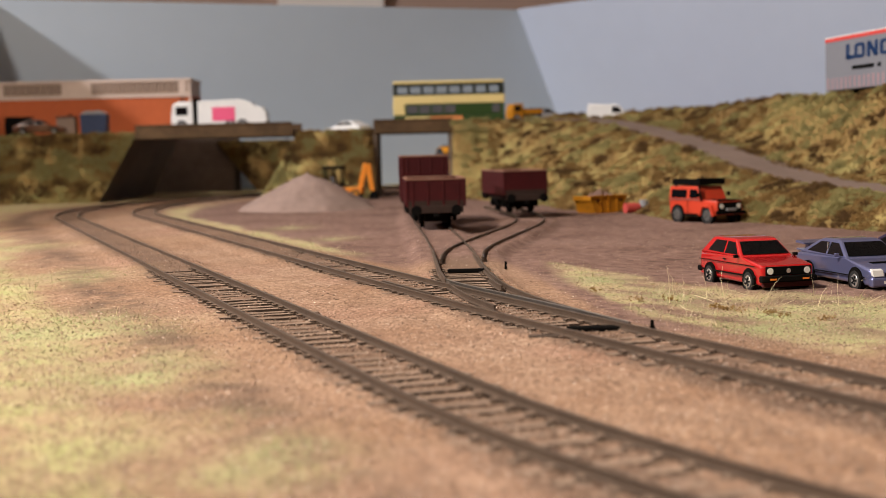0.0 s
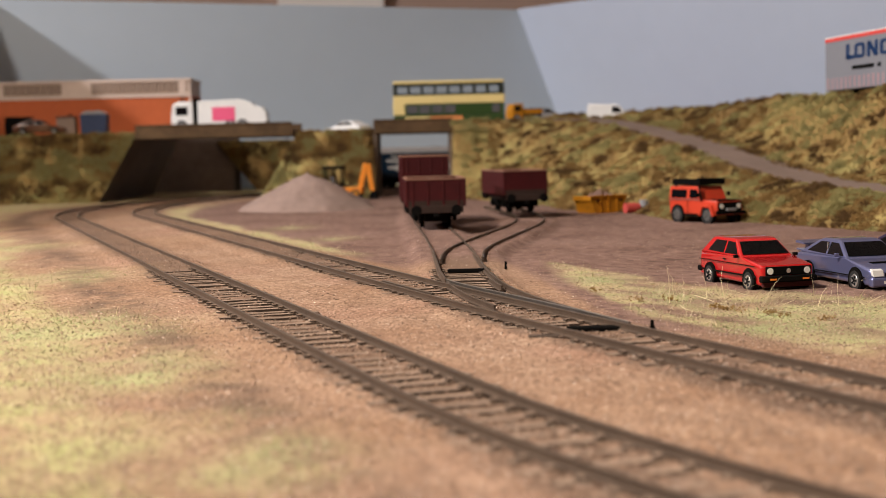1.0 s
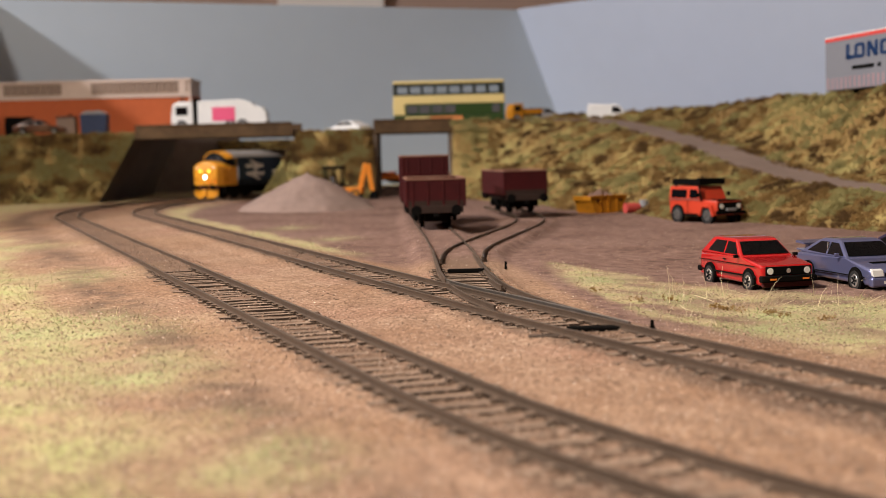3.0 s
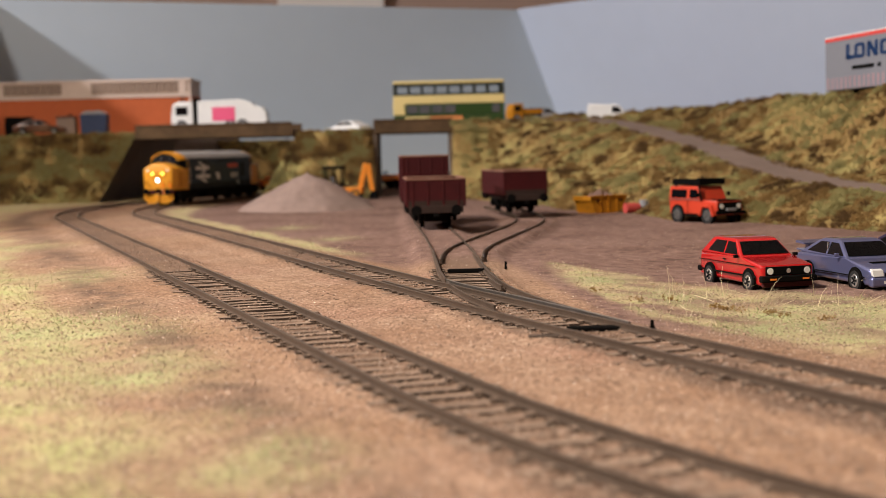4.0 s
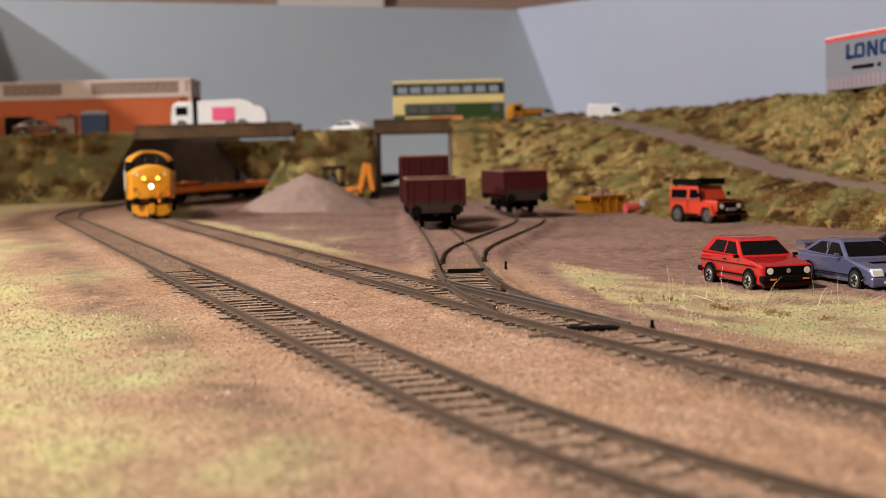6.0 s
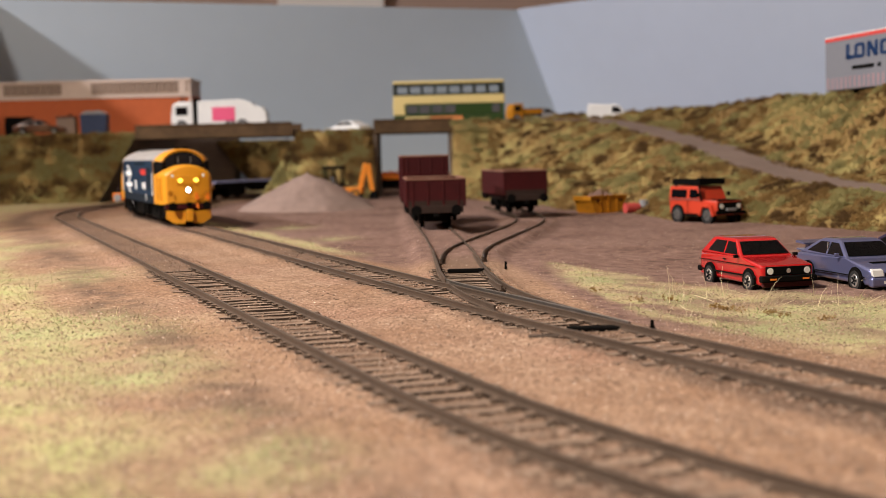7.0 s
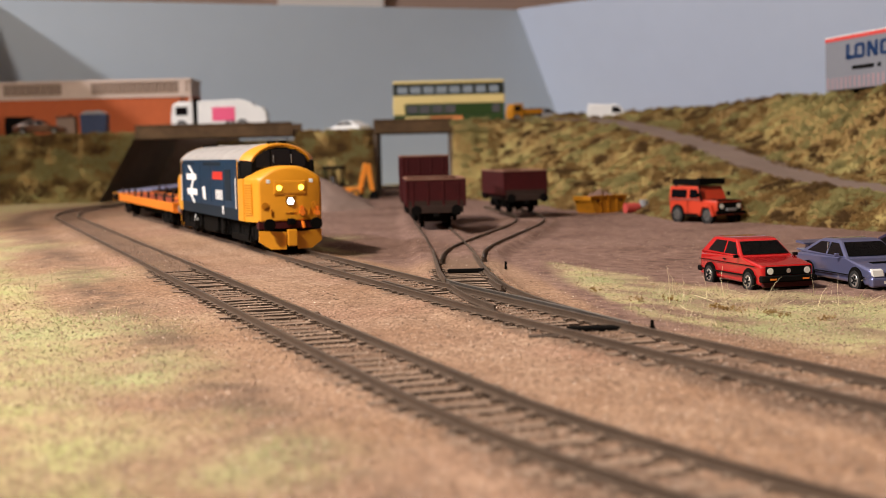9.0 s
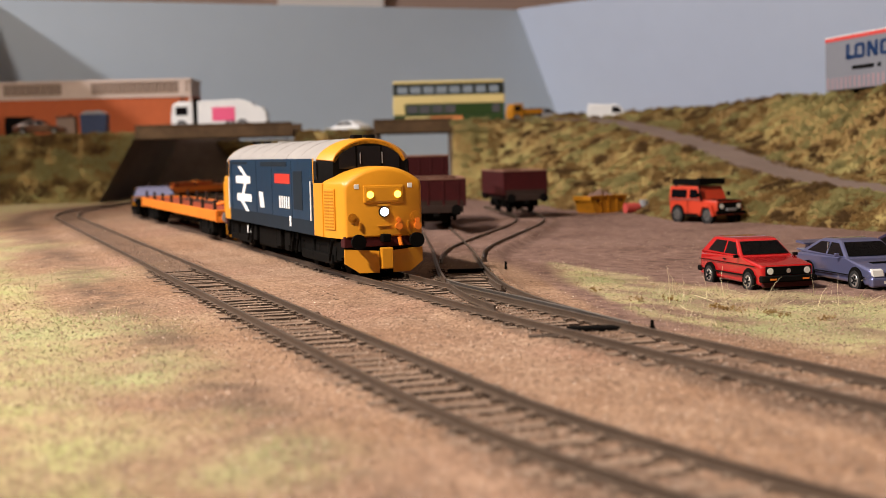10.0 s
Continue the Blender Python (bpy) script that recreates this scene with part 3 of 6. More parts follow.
PANEL_BROWN = paint("brown_panel", (0.24, 0.17, 0.13), 0.5, 0, 0.2)
PINK = paint("pink_panel", (0.75, 0.10, 0.22), 0.4, 0)
TRAILER_GREY = paint("trailer_grey", (0.20, 0.205, 0.23), 0.5, 0, 0.06)
TRAILER_BLUE = paint("lettering_blue", (0.005, 0.03, 0.10), 0.5, 0)
TRAILER_RED = paint("trailer_red", (0.62, 0.07, 0.06), 0.5, 0)
SPOIL = material("spoil_grey", (0.26, 0.185, 0.155), 0.95, 0, 0.2, 300, 0.8, bump_scale=1200)
DIGGER = paint("digger_orange", (0.62, 0.20, 0.02), 0.5, 0)
NAVY = paint("navy_container", (0.04, 0.055, 0.11), 0.5, 0)
MARKER = glow("marker_lamp", (1.0, 0.82, 0.10), 3.0)
HEAD = glow("head_lamp", (0.93, 0.97, 1.0), 9.0)


def wheel(parent, x, y, r, w, name="wheel", rim=CHROME):
    """A road wheel: tyre with a rounded shoulder, dished rim and hub."""
    k = 1 if y > 0 else -1
    bm = tube((x, y - k * w, r), (x, y, r), r, 20)
    bmesh.ops.bevel(bm, geom=[e for e in bm.edges if len(e.link_faces) == 2 and any(len(f.verts) > 4 for f in e.link_faces)], offset=0.35 * MM, segments=2, affect="EDGES")
    tyre = part(name, bm, RUBBER, parent)
    bm = tube((x, y - k * 0.2, r), (x, y + k * 0.1, r), r * 0.66, 16, r2=r * 0.58)
    rim_ob = part("rim", bm, rim, tyre)
    bm = bmesh.new()
    for a in range(5):
        c, s = math.cos(a * 1.2566), math.sin(a * 1.2566)
        tube((x + c * r * 0.2, y + k * 0.1, r + s * r * 0.2), (x + c * r * 0.42, y + k * 0.16, r + s * r * 0.42), r * 0.09, 6, bm)
    tube((x, y, r), (x, y + k * 0.25, r), r * 0.14, 8, bm)
    part("hub", bm, BLACK if rim is CHROME else rim, tyre)
    return tyre


def car(name, m, label, mat, lower, upper, width, roof_w, wheels, r, glass, trim=BLACK, category="car", front=(), belt=None, rim=CHROME, extra=None, group=""):
    """lower, upper: side outlines of the body and of the cabin; the cabin leans in to roof_w.
    glass: window outlines on the sides; front: (x0, z0, x1, z1) screens across."""
    c = thing(name, m, label, category, group)
    hw = width / 2
    bm = prism(lower, -hw, hw)
    caps = [f for f in bm.faces if len(f.verts) == len(lower)]
    bmesh.ops.bevel(bm, geom=list({e for f in caps for e in f.edges}), offset=1.3 * MM, segments=4, affect="EDGES", profile=0.6)
    xa, xb = min(x for x, _ in lower), max(x for x, _ in lower)
    for v in bm.verts:
        # ends drawn in seen from above, sides tucked in at the sill
        u = (v.co.x / MM - (xa + xb) / 2) / ((xb - xa) / 2)
        v.co.y *= 1 - 0.07 * max(0.0, abs(u) - 0.55) / 0.45 - 0.035 * max(0.0, 1 - v.co.z / MM / 6.0)
        v.co.x += (0.9 if u > 0 else -0.6) * max(0.0, abs(u) - 0.8) / 0.2 * (0.5 - (v.co.y / MM / hw) ** 2) * MM
    part("body", bm, mat, c, smooth=True)
    zb, zt = min(z for _, z in upper), max(z for _, z in upper)

    def hy(z):
        return hw - 0.5 - (hw - 0.5 - roof_w / 2) * (z - zb) / (zt - zb)
    bm = bmesh.new()
    ls = [bm.verts.new(Vector((x, -hy(z), z)) * MM) for x, z in upper]
    rs = [bm.verts.new(Vector((x, hy(z), z)) * MM) for x, z in upper]
    n = len(upper)
    fs = [bm.faces.new(ls), bm.faces.new(rs[::-1])] + [bm.faces.new((ls[i], rs[i], rs[(i + 1) % n], ls[(i + 1) % n])) for i in range(n)]
    bmesh.ops.bevel(bm, geom=list({e for f in fs[:2] for e in f.edges}), offset=0.8 * MM, segments=4, affect="EDGES", profile=0.6)
    cabin = part("cabin", bm, mat, c, smooth=True)
    for out in glass:
        for k in (-1, 1):
            bm = bmesh.new()
            a = [bm.verts.new(Vector((x, k * (hy(z) + 0.12), z)) * MM) for x, z in out]
            b = [bm.verts.new(Vector((x, k * (hy(z) - 0.3), z)) * MM) for x, z in out]
            q = len(out)
            bm.faces.new(a), bm.faces.new(b[::-1])
            for i in range(q):
                bm.faces.new((a[i], b[i], b[(i + 1) % q], a[(i + 1) % q]))
            part("side_window", bm, GLASS_DARK, cabin)
    for (x0, z0, x1, z1) in front:
        bm = bmesh.new()
        nx, nz = (z1 - z0), -(x1 - x0)
        ln = math.hypot(nx, nz)
        nx, nz = nx / ln * 0.12, nz / ln * 0.12
        if (nx > 0) != (x0 > 0):
            nx, nz = -nx, -nz
        p = [Vector((x0 + nx, k * (hy(z0) - 0.9), z0 + nz)) * MM for k in (-1, 1)] + [Vector((x1 + nx, k * (hy(z1) - 0.9), z1 + nz)) * MM for k in (1, -1)]
        vs = [bm.verts.new(v) for v in p]
        f = bm.faces.new(vs)
        bmesh.ops.solidify(bm, geom=[f], thickness=0.25 * MM)
        part("windscreen" if x0 > 0 else "rear_window", bm, GLASS_DARK, cabin)
    for wx in wheels:
        for k in (-1, 1):
            bm = tube((wx, k * (hw - 1.5), r + 0.2), (wx, k * (hw + 0.08), r + 0.2), r + 0.75, 22)
            part("wheel_arch", bm, trim, c)
            wheel(c, wx, k * (hw + 0.22), r, 2.6, rim=rim)
    if extra:
        extra(c, hw)
    return c


# ---- parked cars
def golf_extra(c, hw):
    part("grille", box(24.6, 25.35, -8.6, 8.6, 6.3, 9.3, 0.15), BLACK, c)
    for k in (-1, 1):
        part("headlight", tube((25.0, k * 7.0, 7.8), (25.6, k * 7.0, 7.8), 1.15, 16), LENS, c)
        part("rub_strip", box(-22, 22, k * (hw + 0.02) - 0.12, k * (hw + 0.02) + 0.12, 5.4, 6.0), BLACK, c)
        part("crease", box(-23.5, 21.5, k * (hw + 0.02) - 0.06, k * (hw + 0.02) + 0.06, 9.2, 9.45), BLACK, c)
        part("mirror", box(8.0, 9.3, k * (hw + 0.9) - 0.8, k * (hw + 0.9) + 0.8, 11.6, 12.7, 0.2), BLACK, c)
        part("door_handle", box(-3.4, -1.6, k * (hw + 0.1) - 0.15, k * (hw + 0.1) + 0.15, 10.3, 10.7), BLACK, c)
        part("indicator", box(25.4, 26.35, k * 6.2 - 1.2, k * 6.2 + 1.2, 4.7, 5.3), AMBER, c)
    part("badge", tube((25.2, 0, 7.8), (25.5, 0, 7.8), 0.85, 14), CHROME, c, "round silver badge")
    part("front_bumper", box(23.6, 26.2, -hw + 0.2, hw - 0.2, 3.9, 6.2, 0.5), BLACK, c)
    part("front_skirt", box(23.2, 25.2, -hw + 1.2, hw - 1.2, 2.2, 4.1, 0.3), BUFFER_RED, c)
    part("rear_bumper", box(-26.3, -23.2, -hw + 0.2, hw - 0.2, 4.6, 6.6, 0.5), BLACK, c)
    part("wiper", box(6.6, 7.0, -6.4, 0.4, 13.45, 13.7), BLACK, c)


GOLF_LOWER = ((-24.6, 2.9), (24.0, 2.6), (25.0, 4.2), (25.1, 8.9), (24.4, 9.8), (9.6, 11.9), (-23.9, 12.1), (-25.2, 9.0), (-25.2, 4.2))
GOLF_UPPER = ((9.6, 11.8), (2.2, 17.3), (0.6, 17.9), (-15.6, 18.1), (-17.6, 17.5), (-24.0, 12.0))
GOLF_GLASS = [((6.6, 12.6), (2.0, 16.6), (-3.6, 16.9), (-3.6, 12.6)), ((-4.8, 12.6), (-4.8, 16.9), (-13.4, 16.9), (-17.6, 12.9))]
red_car = car("hatchback_car", pose(113.0 * MM, 513 * MM, -3.9 * MM, 0, 0, -75.5), "glossy red hatchback car with dark windows on the yard", CAR_RED, GOLF_LOWER, GOLF_UPPER, 21.4, 15.6, (-15.2, 16.2), 3.75, GOLF_GLASS, front=((8.9, 12.5, 3.1, 16.8), (-22.8, 13.0, -18.0, 17.0)), extra=golf_extra, group="parked cars")


def sierra_extra(c, hw):
    part("grille", box(27.4, 28.5, -5.6, 5.6, 5.6, 7.0, 0.2), BLACK, c)
    for k in (-1, 1):
        part("headlight", prism(((26.6, 6.2), (28.4, 5.9), (27.9, 7.9), (26.2, 8.4)), k * 8.1 - 2.1, k * 8.1 + 2.1, bevel=0.2), LENS, c)
        part("mirror", box(6.0, 7.2, k * (hw + 0.9) - 0.8, k * (hw + 0.9) + 0.8, 11.4, 12.6, 0.2), CAR_BLUE, c)
        part("window_frame", box(-4.2, -3.6, k * (hw - 1.55) - 0.25, k * (hw - 1.55) + 0.25, 11.8, 15.8), CHROME, c)
        part("fog_lamp", box(28.6, 29.3, k * 5.5 - 1.1, k * 5.5 + 1.1, 3.4, 4.4), LENS, c)
        part("rub_strip", box(-22, 24, k * (hw + 0.02) - 0.1, k * (hw + 0.02) + 0.1, 5.2, 5.6), BLACK, c)
    part("front_bumper", box(26.4, 29.2, -hw + 0.1, hw - 0.1, 2.2, 5.4, 0.7), CAR_BLUE, c)
    part("rear_bumper", box(-28.6, -26, -hw + 0.3, hw - 0.3, 4.0, 7.0, 0.5), CAR_BLUE, c)
    part("spoiler", prism(((-28.5, 14.2), (-22.0, 13.9), (-22.0, 14.5), (-29.0, 15.2)), -9.6, 9.6, bevel=0.2), CAR_BLUE, c)
    part("lower_spoiler", prism(((-28.8, 11.6), (-24.0, 11.2), (-24.0, 11.9), (-29.2, 12.2)), -9.2, 9.2, bevel=0.15), CAR_BLUE, c)
    for k in (-1, 1):
        part("spoiler_strut", prism(((-26.8, 11.2), (-24.4, 11.2), (-23.4, 14.2), (-25.6, 14.3)), k * 6.5 - 0.4, k * 6.5 + 0.4), CAR_BLUE, c)
    part("bonnet_vent", box(17.0, 19.6, -5.5, 5.5, 9.65, 10.0), BLACK, c)


S_LOWER = ((-27.6, 3.2), (26.6, 2.4), (28.5, 4.2), (28.2, 7.2), (26.2, 8.5), (10.5, 10.9), (-24.0, 11.4), (-27.8, 10.6), (-28.2, 6.0))
S_UPPER = ((11.2, 10.8), (2.4, 16.5), (0.4, 17.0), (-9.5, 17.1), (-12.5, 16.5), (-24.5, 11.3))
S_GLASS = [((8.4, 11.6), (2.2, 15.7), (-3.2, 15.9), (-3.2, 11.7)), ((-4.6, 11.7), (-4.6, 15.9), (-10.5, 15.9), (-18.5, 12.2))]
blue_car = car("coupe_car", pose(149.0 * MM, 508 * MM, -3.9 * MM, 0, 0, -77), "metallic blue hatchback coupe with a twin rear spoiler", CAR_BLUE, S_LOWER, S_UPPER, 22.0, 15.6, (-17.0, 17.6), 3.8, S_GLASS, front=((10.3, 11.5, 3.4, 16.0), (-22.6, 12.0, -13.5, 16.0)), extra=sierra_extra, group="parked cars")
dark_car = car("saloon_car", pose(181 * MM, 530 * MM, -3.4 * MM, 0, 0, -74), "dark violet car with chrome window trim parked beside the coupe", CAR_DARK, S_LOWER, S_UPPER, 22.0, 15.6, (-17.0, 17.6), 3.8, S_GLASS, front=((10.3, 11.5, 3.4, 16.0),), group="parked cars")


# ---- four-wheel-drive jeep
def jeep_extra(c, hw):
    part("roof_rack", box(-20, 6.5, -10.0, 10.0, 23.6, 24.2, 0.2), BLACK, c)
    for k in (-1, 1):
        part("rack_rail", box(-20, 6.5, k * 9.8 - 0.4, k * 9.8 + 0.4, 24.2, 27.4, 0.2), BLACK, c)
        part("wheel_flare", prism(((7.5, 5), (9.5, 11.5), (19, 11.5), (21.5, 5), (20, 5), (17.8, 10.2), (10.8, 10.2), (9, 5)), k * (hw + 0.6) - 0.8, k * (hw + 0.6) + 0.8), JEEP_RED, c)
        part("headlight", tube((22.4, k * 6.6, 10.8), (23.2, k * 6.6, 10.8), 1.5, 14), LENS, c)
        part("rack_post", box(-18, -16.8, k * 9.0 - 0.4, k * 9.0 + 0.4, 22.5, 24.0), BLACK, c)
        part("mirror", box(6.5, 7.7, k * (hw + 1.4) - 1.0, k * (hw + 1.4) + 1.0, 16.5, 19, 0.3), BLACK, c)
    part("rack_load", box(-19, 5, -9.2, 9.2, 24.2, 26.6, 0.6), BLACK, c, "black roll on the roof rack")
    part("rack_front", box(5.8, 6.6, -10.0, 10.0, 24.2, 27.4, 0.2), BLACK, c)
    part("grille", box(22.2, 22.9, -4.6, 4.6, 8.4, 12.6, 0.2), BLACK, c)
    part("bonnet_top", box(8.5, 22.2, -8.6, 8.6, 13.9, 14.7, 0.3), BLACK, c, "black bonnet panel")
    part("front_bumper", box(22.4, 24.4, -11.4, 11.4, 6.0, 8.0, 0.3), BLACK, c)
    part("winch", box(22.6, 24.6, -3.6, 3.6, 8.0, 9.6, 0.4), CAR_GREY, c)
    part("grille_panel", box(22.1, 22.7, -9.0, 9.0, 7.8, 13.2, 0.2), BLACK, c)
    for k in (-1, 1):
        part("sill_guard", box(-7.5, 7.0, k * hw - 0.5, k * hw + 0.5, 4.6, 5.9, 0.2), BLACK, c)
        part("door_seam", box(-4.6, -4.3, k * (hw + 0.02) - 0.06, k * (hw + 0.02) + 0.06, 6.2, 14.4), BLACK, c)
        part("window_ledge", box(-22, 7, k * (hw - 0.3) - 0.4, k * (hw - 0.3) + 0.4, 14.3, 14.9, 0.1), DULL, c)
    part("snorkel", tube((9.0, -10.8, 14), (7.0, -10.8, 23), 0.7, 8), BLACK, c)
    part("spare_wheel", tube((-25.4, 0, 13), (-23.4, 0, 13), 5.0, 18), RUBBER, c)


J_LOWER = ((-23.5, 5.6), (22.0, 5.4), (22.4, 13.6), (21.4, 14.3), (7.6, 14.6), (-23.5, 14.6))
J_UPPER = ((7.6, 14.5), (4.6, 22.4), (3.6, 22.9), (-22.8, 22.9), (-23.3, 22.0), (-23.5, 14.5))
J_GLASS = [((5.4, 15.6), (3.6, 20.8), (-3.4, 20.8), (-3.4, 15.6)), ((-6.0, 15.6), (-6.0, 20.8), (-21.0, 20.8), (-21.0, 15.6))]
jeep = car("jeep", pose(163.5 * MM, 878 * MM, -0.3 * MM, 0, 0, -61), "orange-red off-road jeep with a black roof rack below the bank", JEEP_RED, J_LOWER, J_UPPER, 21.5, 18.4, (-14.5, 14.3), 5.3, J_GLASS, front=((7.0, 15.6, 4.9, 21.2),), category="jeep", extra=jeep_extra, rim=DULL)


# ---- railway wagons in the yard
def rail_wheels(parent, x, r=5.6, mat=BLACK, y=8.0):
    bm = bmesh.new()
    for k in (-1, 1):
        tube((x, k * (y - 1.0), r), (x, k * (y + 1.0), r), r, 18, bm)
        tube((x, k * (y - 1.6), r), (x, k * (y - 1.0), r), r + 0.8, 18, bm)
    tube((x, -y, r), (x, y, r), 1.0, 8, bm)
    return part("wheelset", bm, mat, parent)


def buffers(parent, x, sx, mat=BLACK, z=13.4):
    for k in (-1, 1):
        bm = tube((x, k * 11.4, z), (x + sx * 4.5, k * 11.4, z), 1.3, 10)
        tube((x + sx * 4.5, k * 11.4, z), (x + sx * 5.6, k * 11.4, z), 3.0, 16, bm)
        part("buffer", bm, mat, parent)


def open_wagon(m, label, L, w, z0, z1, ribs=True, taper=0.0, load=True):
    c = thing("mineral_wagon", m, label, "railway wagon", "wagons in the yard")
    hl, hw = L / 2, w / 2
    t = 0.9
    for k in (-1, 1):
        bm = bmesh.new()
        box(-hl, hl, k * hw - t / 2, k * hw + t / 2, z0, z1, bm=bm)
        part("side", bm, WAGON_RED, c)
        bm = bmesh.new()
        box(k * hl - t / 2, k * hl + t / 2, -hw - t / 2, hw + t / 2, z0, z1, bm=bm)
        part("end", bm, WAGON_RED, c)
        if ribs:
            for y in (-0.36, -0.12, 0.12, 0.36):
                part("end_post", box(k * hl - 0.9, k * hl + 0.9, y * w * 1.1 - 0.6, y * w * 1.1 + 0.6, z0 - 3, z1 - 0.5, 0.15), WAGON_RED, c)
            for i in range(5):
                x = -hl + L * (i + 0.5) / 5
                part("side_post", box(x - 0.6, x + 0.6, k * hw - 1.0, k * hw + 1.0, z0, z1 - 0.5, 0.15), WAGON_RED, c)
        for j in (-1, 1):
            part("corner_post", box(k * hl - 0.9, k * hl + 0.9, j * hw - 0.7, j * hw + 0.7, z0, z1, 0.2), WAGON_RED, c)
        part("rim", box(-hl - 0.7, hl + 0.7, k * hw - 0.9, k * hw + 0.9, z1, z1 + 1.0, 0.2), RIM, c)
        part("rim", box(k * hl - 0.8, k * hl + 0.8, -hw + 0.9, hw - 0.9, z1 + 0.002, z1 + 1.0, 0.2), RIM, c)
        part("headstock", box(k * (hl + 0.8) - 1.0, k * (hl + 0.8) + 1.0, -hw + 1, hw - 1, z0 - 3.8, z0 + 0.2, 0.2), WAGON_GRIME, c)
        part("solebar", box(-hl, hl, k * (hw - 5) - 0.8, k * (hw - 5) + 0.8, z0 - 3.8, z0 - 0.1), WAGON_GRIME, c)
        rail_wheels(c, k * L * 0.26)
        for y in (-1, 1):
            part("axlebox", box(k * L * 0.26 - 2.2, k * L * 0.26 + 2.2, y * 11.4 - 1.2, y * 11.4 + 1.2, 3.6, z0 - 3.6, 0.4), BLACK, c)
        buffers(c, k * (hl + 1.5), k, z=z0 - 2.0)
        part("coupling", box(k * (hl + 3) - 2.5, k * (hl + 3) + 2.5, -1.6, 1.6, 6.5, 8.2, 0.4), BLACK, c)
        part("lower_end", box(k * hl - 0.7, k * hl + 0.7, -hw + 0.6, hw - 0.6, z0 - 0.3, z0 + (z1 - z0) * 0.22), WAGON_GRIME, c)
    part("floor", box(-hl, hl, -hw, hw, z0 - 0.2, z0 + 0.7), WAGON_GRIME, c)
    part("underframe", box(-hl + 5, hl - 5, -6.4, 6.4, 3.4, z0 - 0.3, 0.4), BLACK, c)
    for k in (-1, 1):
        part("brake_lever", tube((-14, k * 12.4, 8.5), (16, k * 12.4, 4.6), 0.5, 6), BLACK, c)
    if load:
        bm = bmesh.new()
        nx, ny = 20, 12
        vs = [[bm.verts.new(Vector((-hl + 0.6 + (L - 1.2) * i / nx, -hw + 0.6 + (w - 1.2) * j / ny, z1 - 1.8 + 2.0 * math.sin(math.pi * i / nx) * math.sin(math.pi * j / ny) + 0.9 * bumps(i * 4.0, j * 4.0, 5.0, L))) * MM) for j in range(ny + 1)] for i in range(nx + 1)]
        for i in range(nx):
            for j in range(ny):
                bm.faces.new((vs[i][j], vs[i + 1][j], vs[i + 1][j + 1], vs[i][j + 1]))
        part("load", bm, LOAD_GREY, c, "dark grey stone load")
    return c


def on_way(way, s, dz=TOP):
    p, th = way(s)
    return Matrix.Translation((p.x * MM, p.y * MM, dz * MM)) @ Matrix.Rotation(th + math.pi, 4, "Z")


open_wagon(pose(-5.0 * MM, 850 * MM, TOP * MM, 0, 0, -87.6), "maroon open wagon with grimy ends and a stone load", 80, 33, 12.5, 27.6)
open_wagon(pose(-12.5 * MM, 955 * MM, TOP * MM, 0, 0, -87), "taller maroon hopper wagon coupled behind another wagon", 88, 28.5, 12.5, 40.5, load=False)
open_wagon(pose(51.5 * MM, 1014 * MM, TOP * MM, 0, 0, -80.5), "maroon open wagon standing alone on a siding", 76, 29.5, 12.5, 28.6, ribs=False)


# ---- locomotive
def dome(hw, z_edge, z_top, n=24):
    """A round roof outline that eases into the sides."""
    return [(-hw + 2 * hw * i / n, z_edge + (z_top - z_edge) * max(0.0, 1 - abs(2 * i / n - 1) ** 2.1) ** 0.72) for i in range(n + 1)]


def loft(rings, closed=True, caps=True, bm=None):
    """Skin over a row of like rings of points, in millimetres."""
    bm = bm or bmesh.new()
    vs = [[bm.verts.new(Vector(p) * MM) for p in r] for r in rings]
    n = len(vs[0])
    for a, b in zip(vs, vs[1:]):
        for i in range(n if closed else n - 1):
            bm.faces.new((a[i], a[(i + 1) % n], b[(i + 1) % n], b[i]))
    if caps:
        bm.faces.new(vs[0])
        bm.faces.new(vs[-1][::-1])
    return bm


CAB, SCREEN, NOSE = 83.0, 97.5, 114.5      # where the cab, its screen and the nose front stand along the locomotive
CAB_RINGS = ((CAB, 17.9, 42.0, 49.7), (88.0, 17.8, 42.0, 49.7), (91.0, 17.2, 41.9, 49.6), (SCREEN, 14.0, 41.4, 49.1))


def nose_mesh(k):
    """The bonnet ahead of the cab: tapering, with rounded edges and an arched top."""
    rings = []
    for x, hw, ze, zt, zb in ((SCREEN - 3.5, 17.6, 33.4, 38.6, 13.6), (100.0, 17.2, 33.6, 39.2, 13.6), (111.6, 15.0, 33.8, 39.2, 13.6), (113.2, 14.6, 33.4, 38.8, 13.7), (114.1, 14.1, 32.8, 38.2, 14.0), (NOSE, 13.4, 32.0, 37.3, 14.5)):
        top = []
        for i in range(23):
            u = 2 * i / 22 - 1
            top.append((hw * u, ze + (zt - ze) * (1 - abs(u) ** 2.2)))
        # shoulders eased into the sides
        pts = [(-hw, zb), (-hw, ze - 2.2), (-hw * 0.992, ze - 0.8)] + [(y * 0.975, z) for y, z in top] + [(hw * 0.992, ze - 0.8), (hw, ze - 2.2), (hw, zb)]
        rings.append([(k * x, y, z) for y, z in pts])
    return loft(rings)


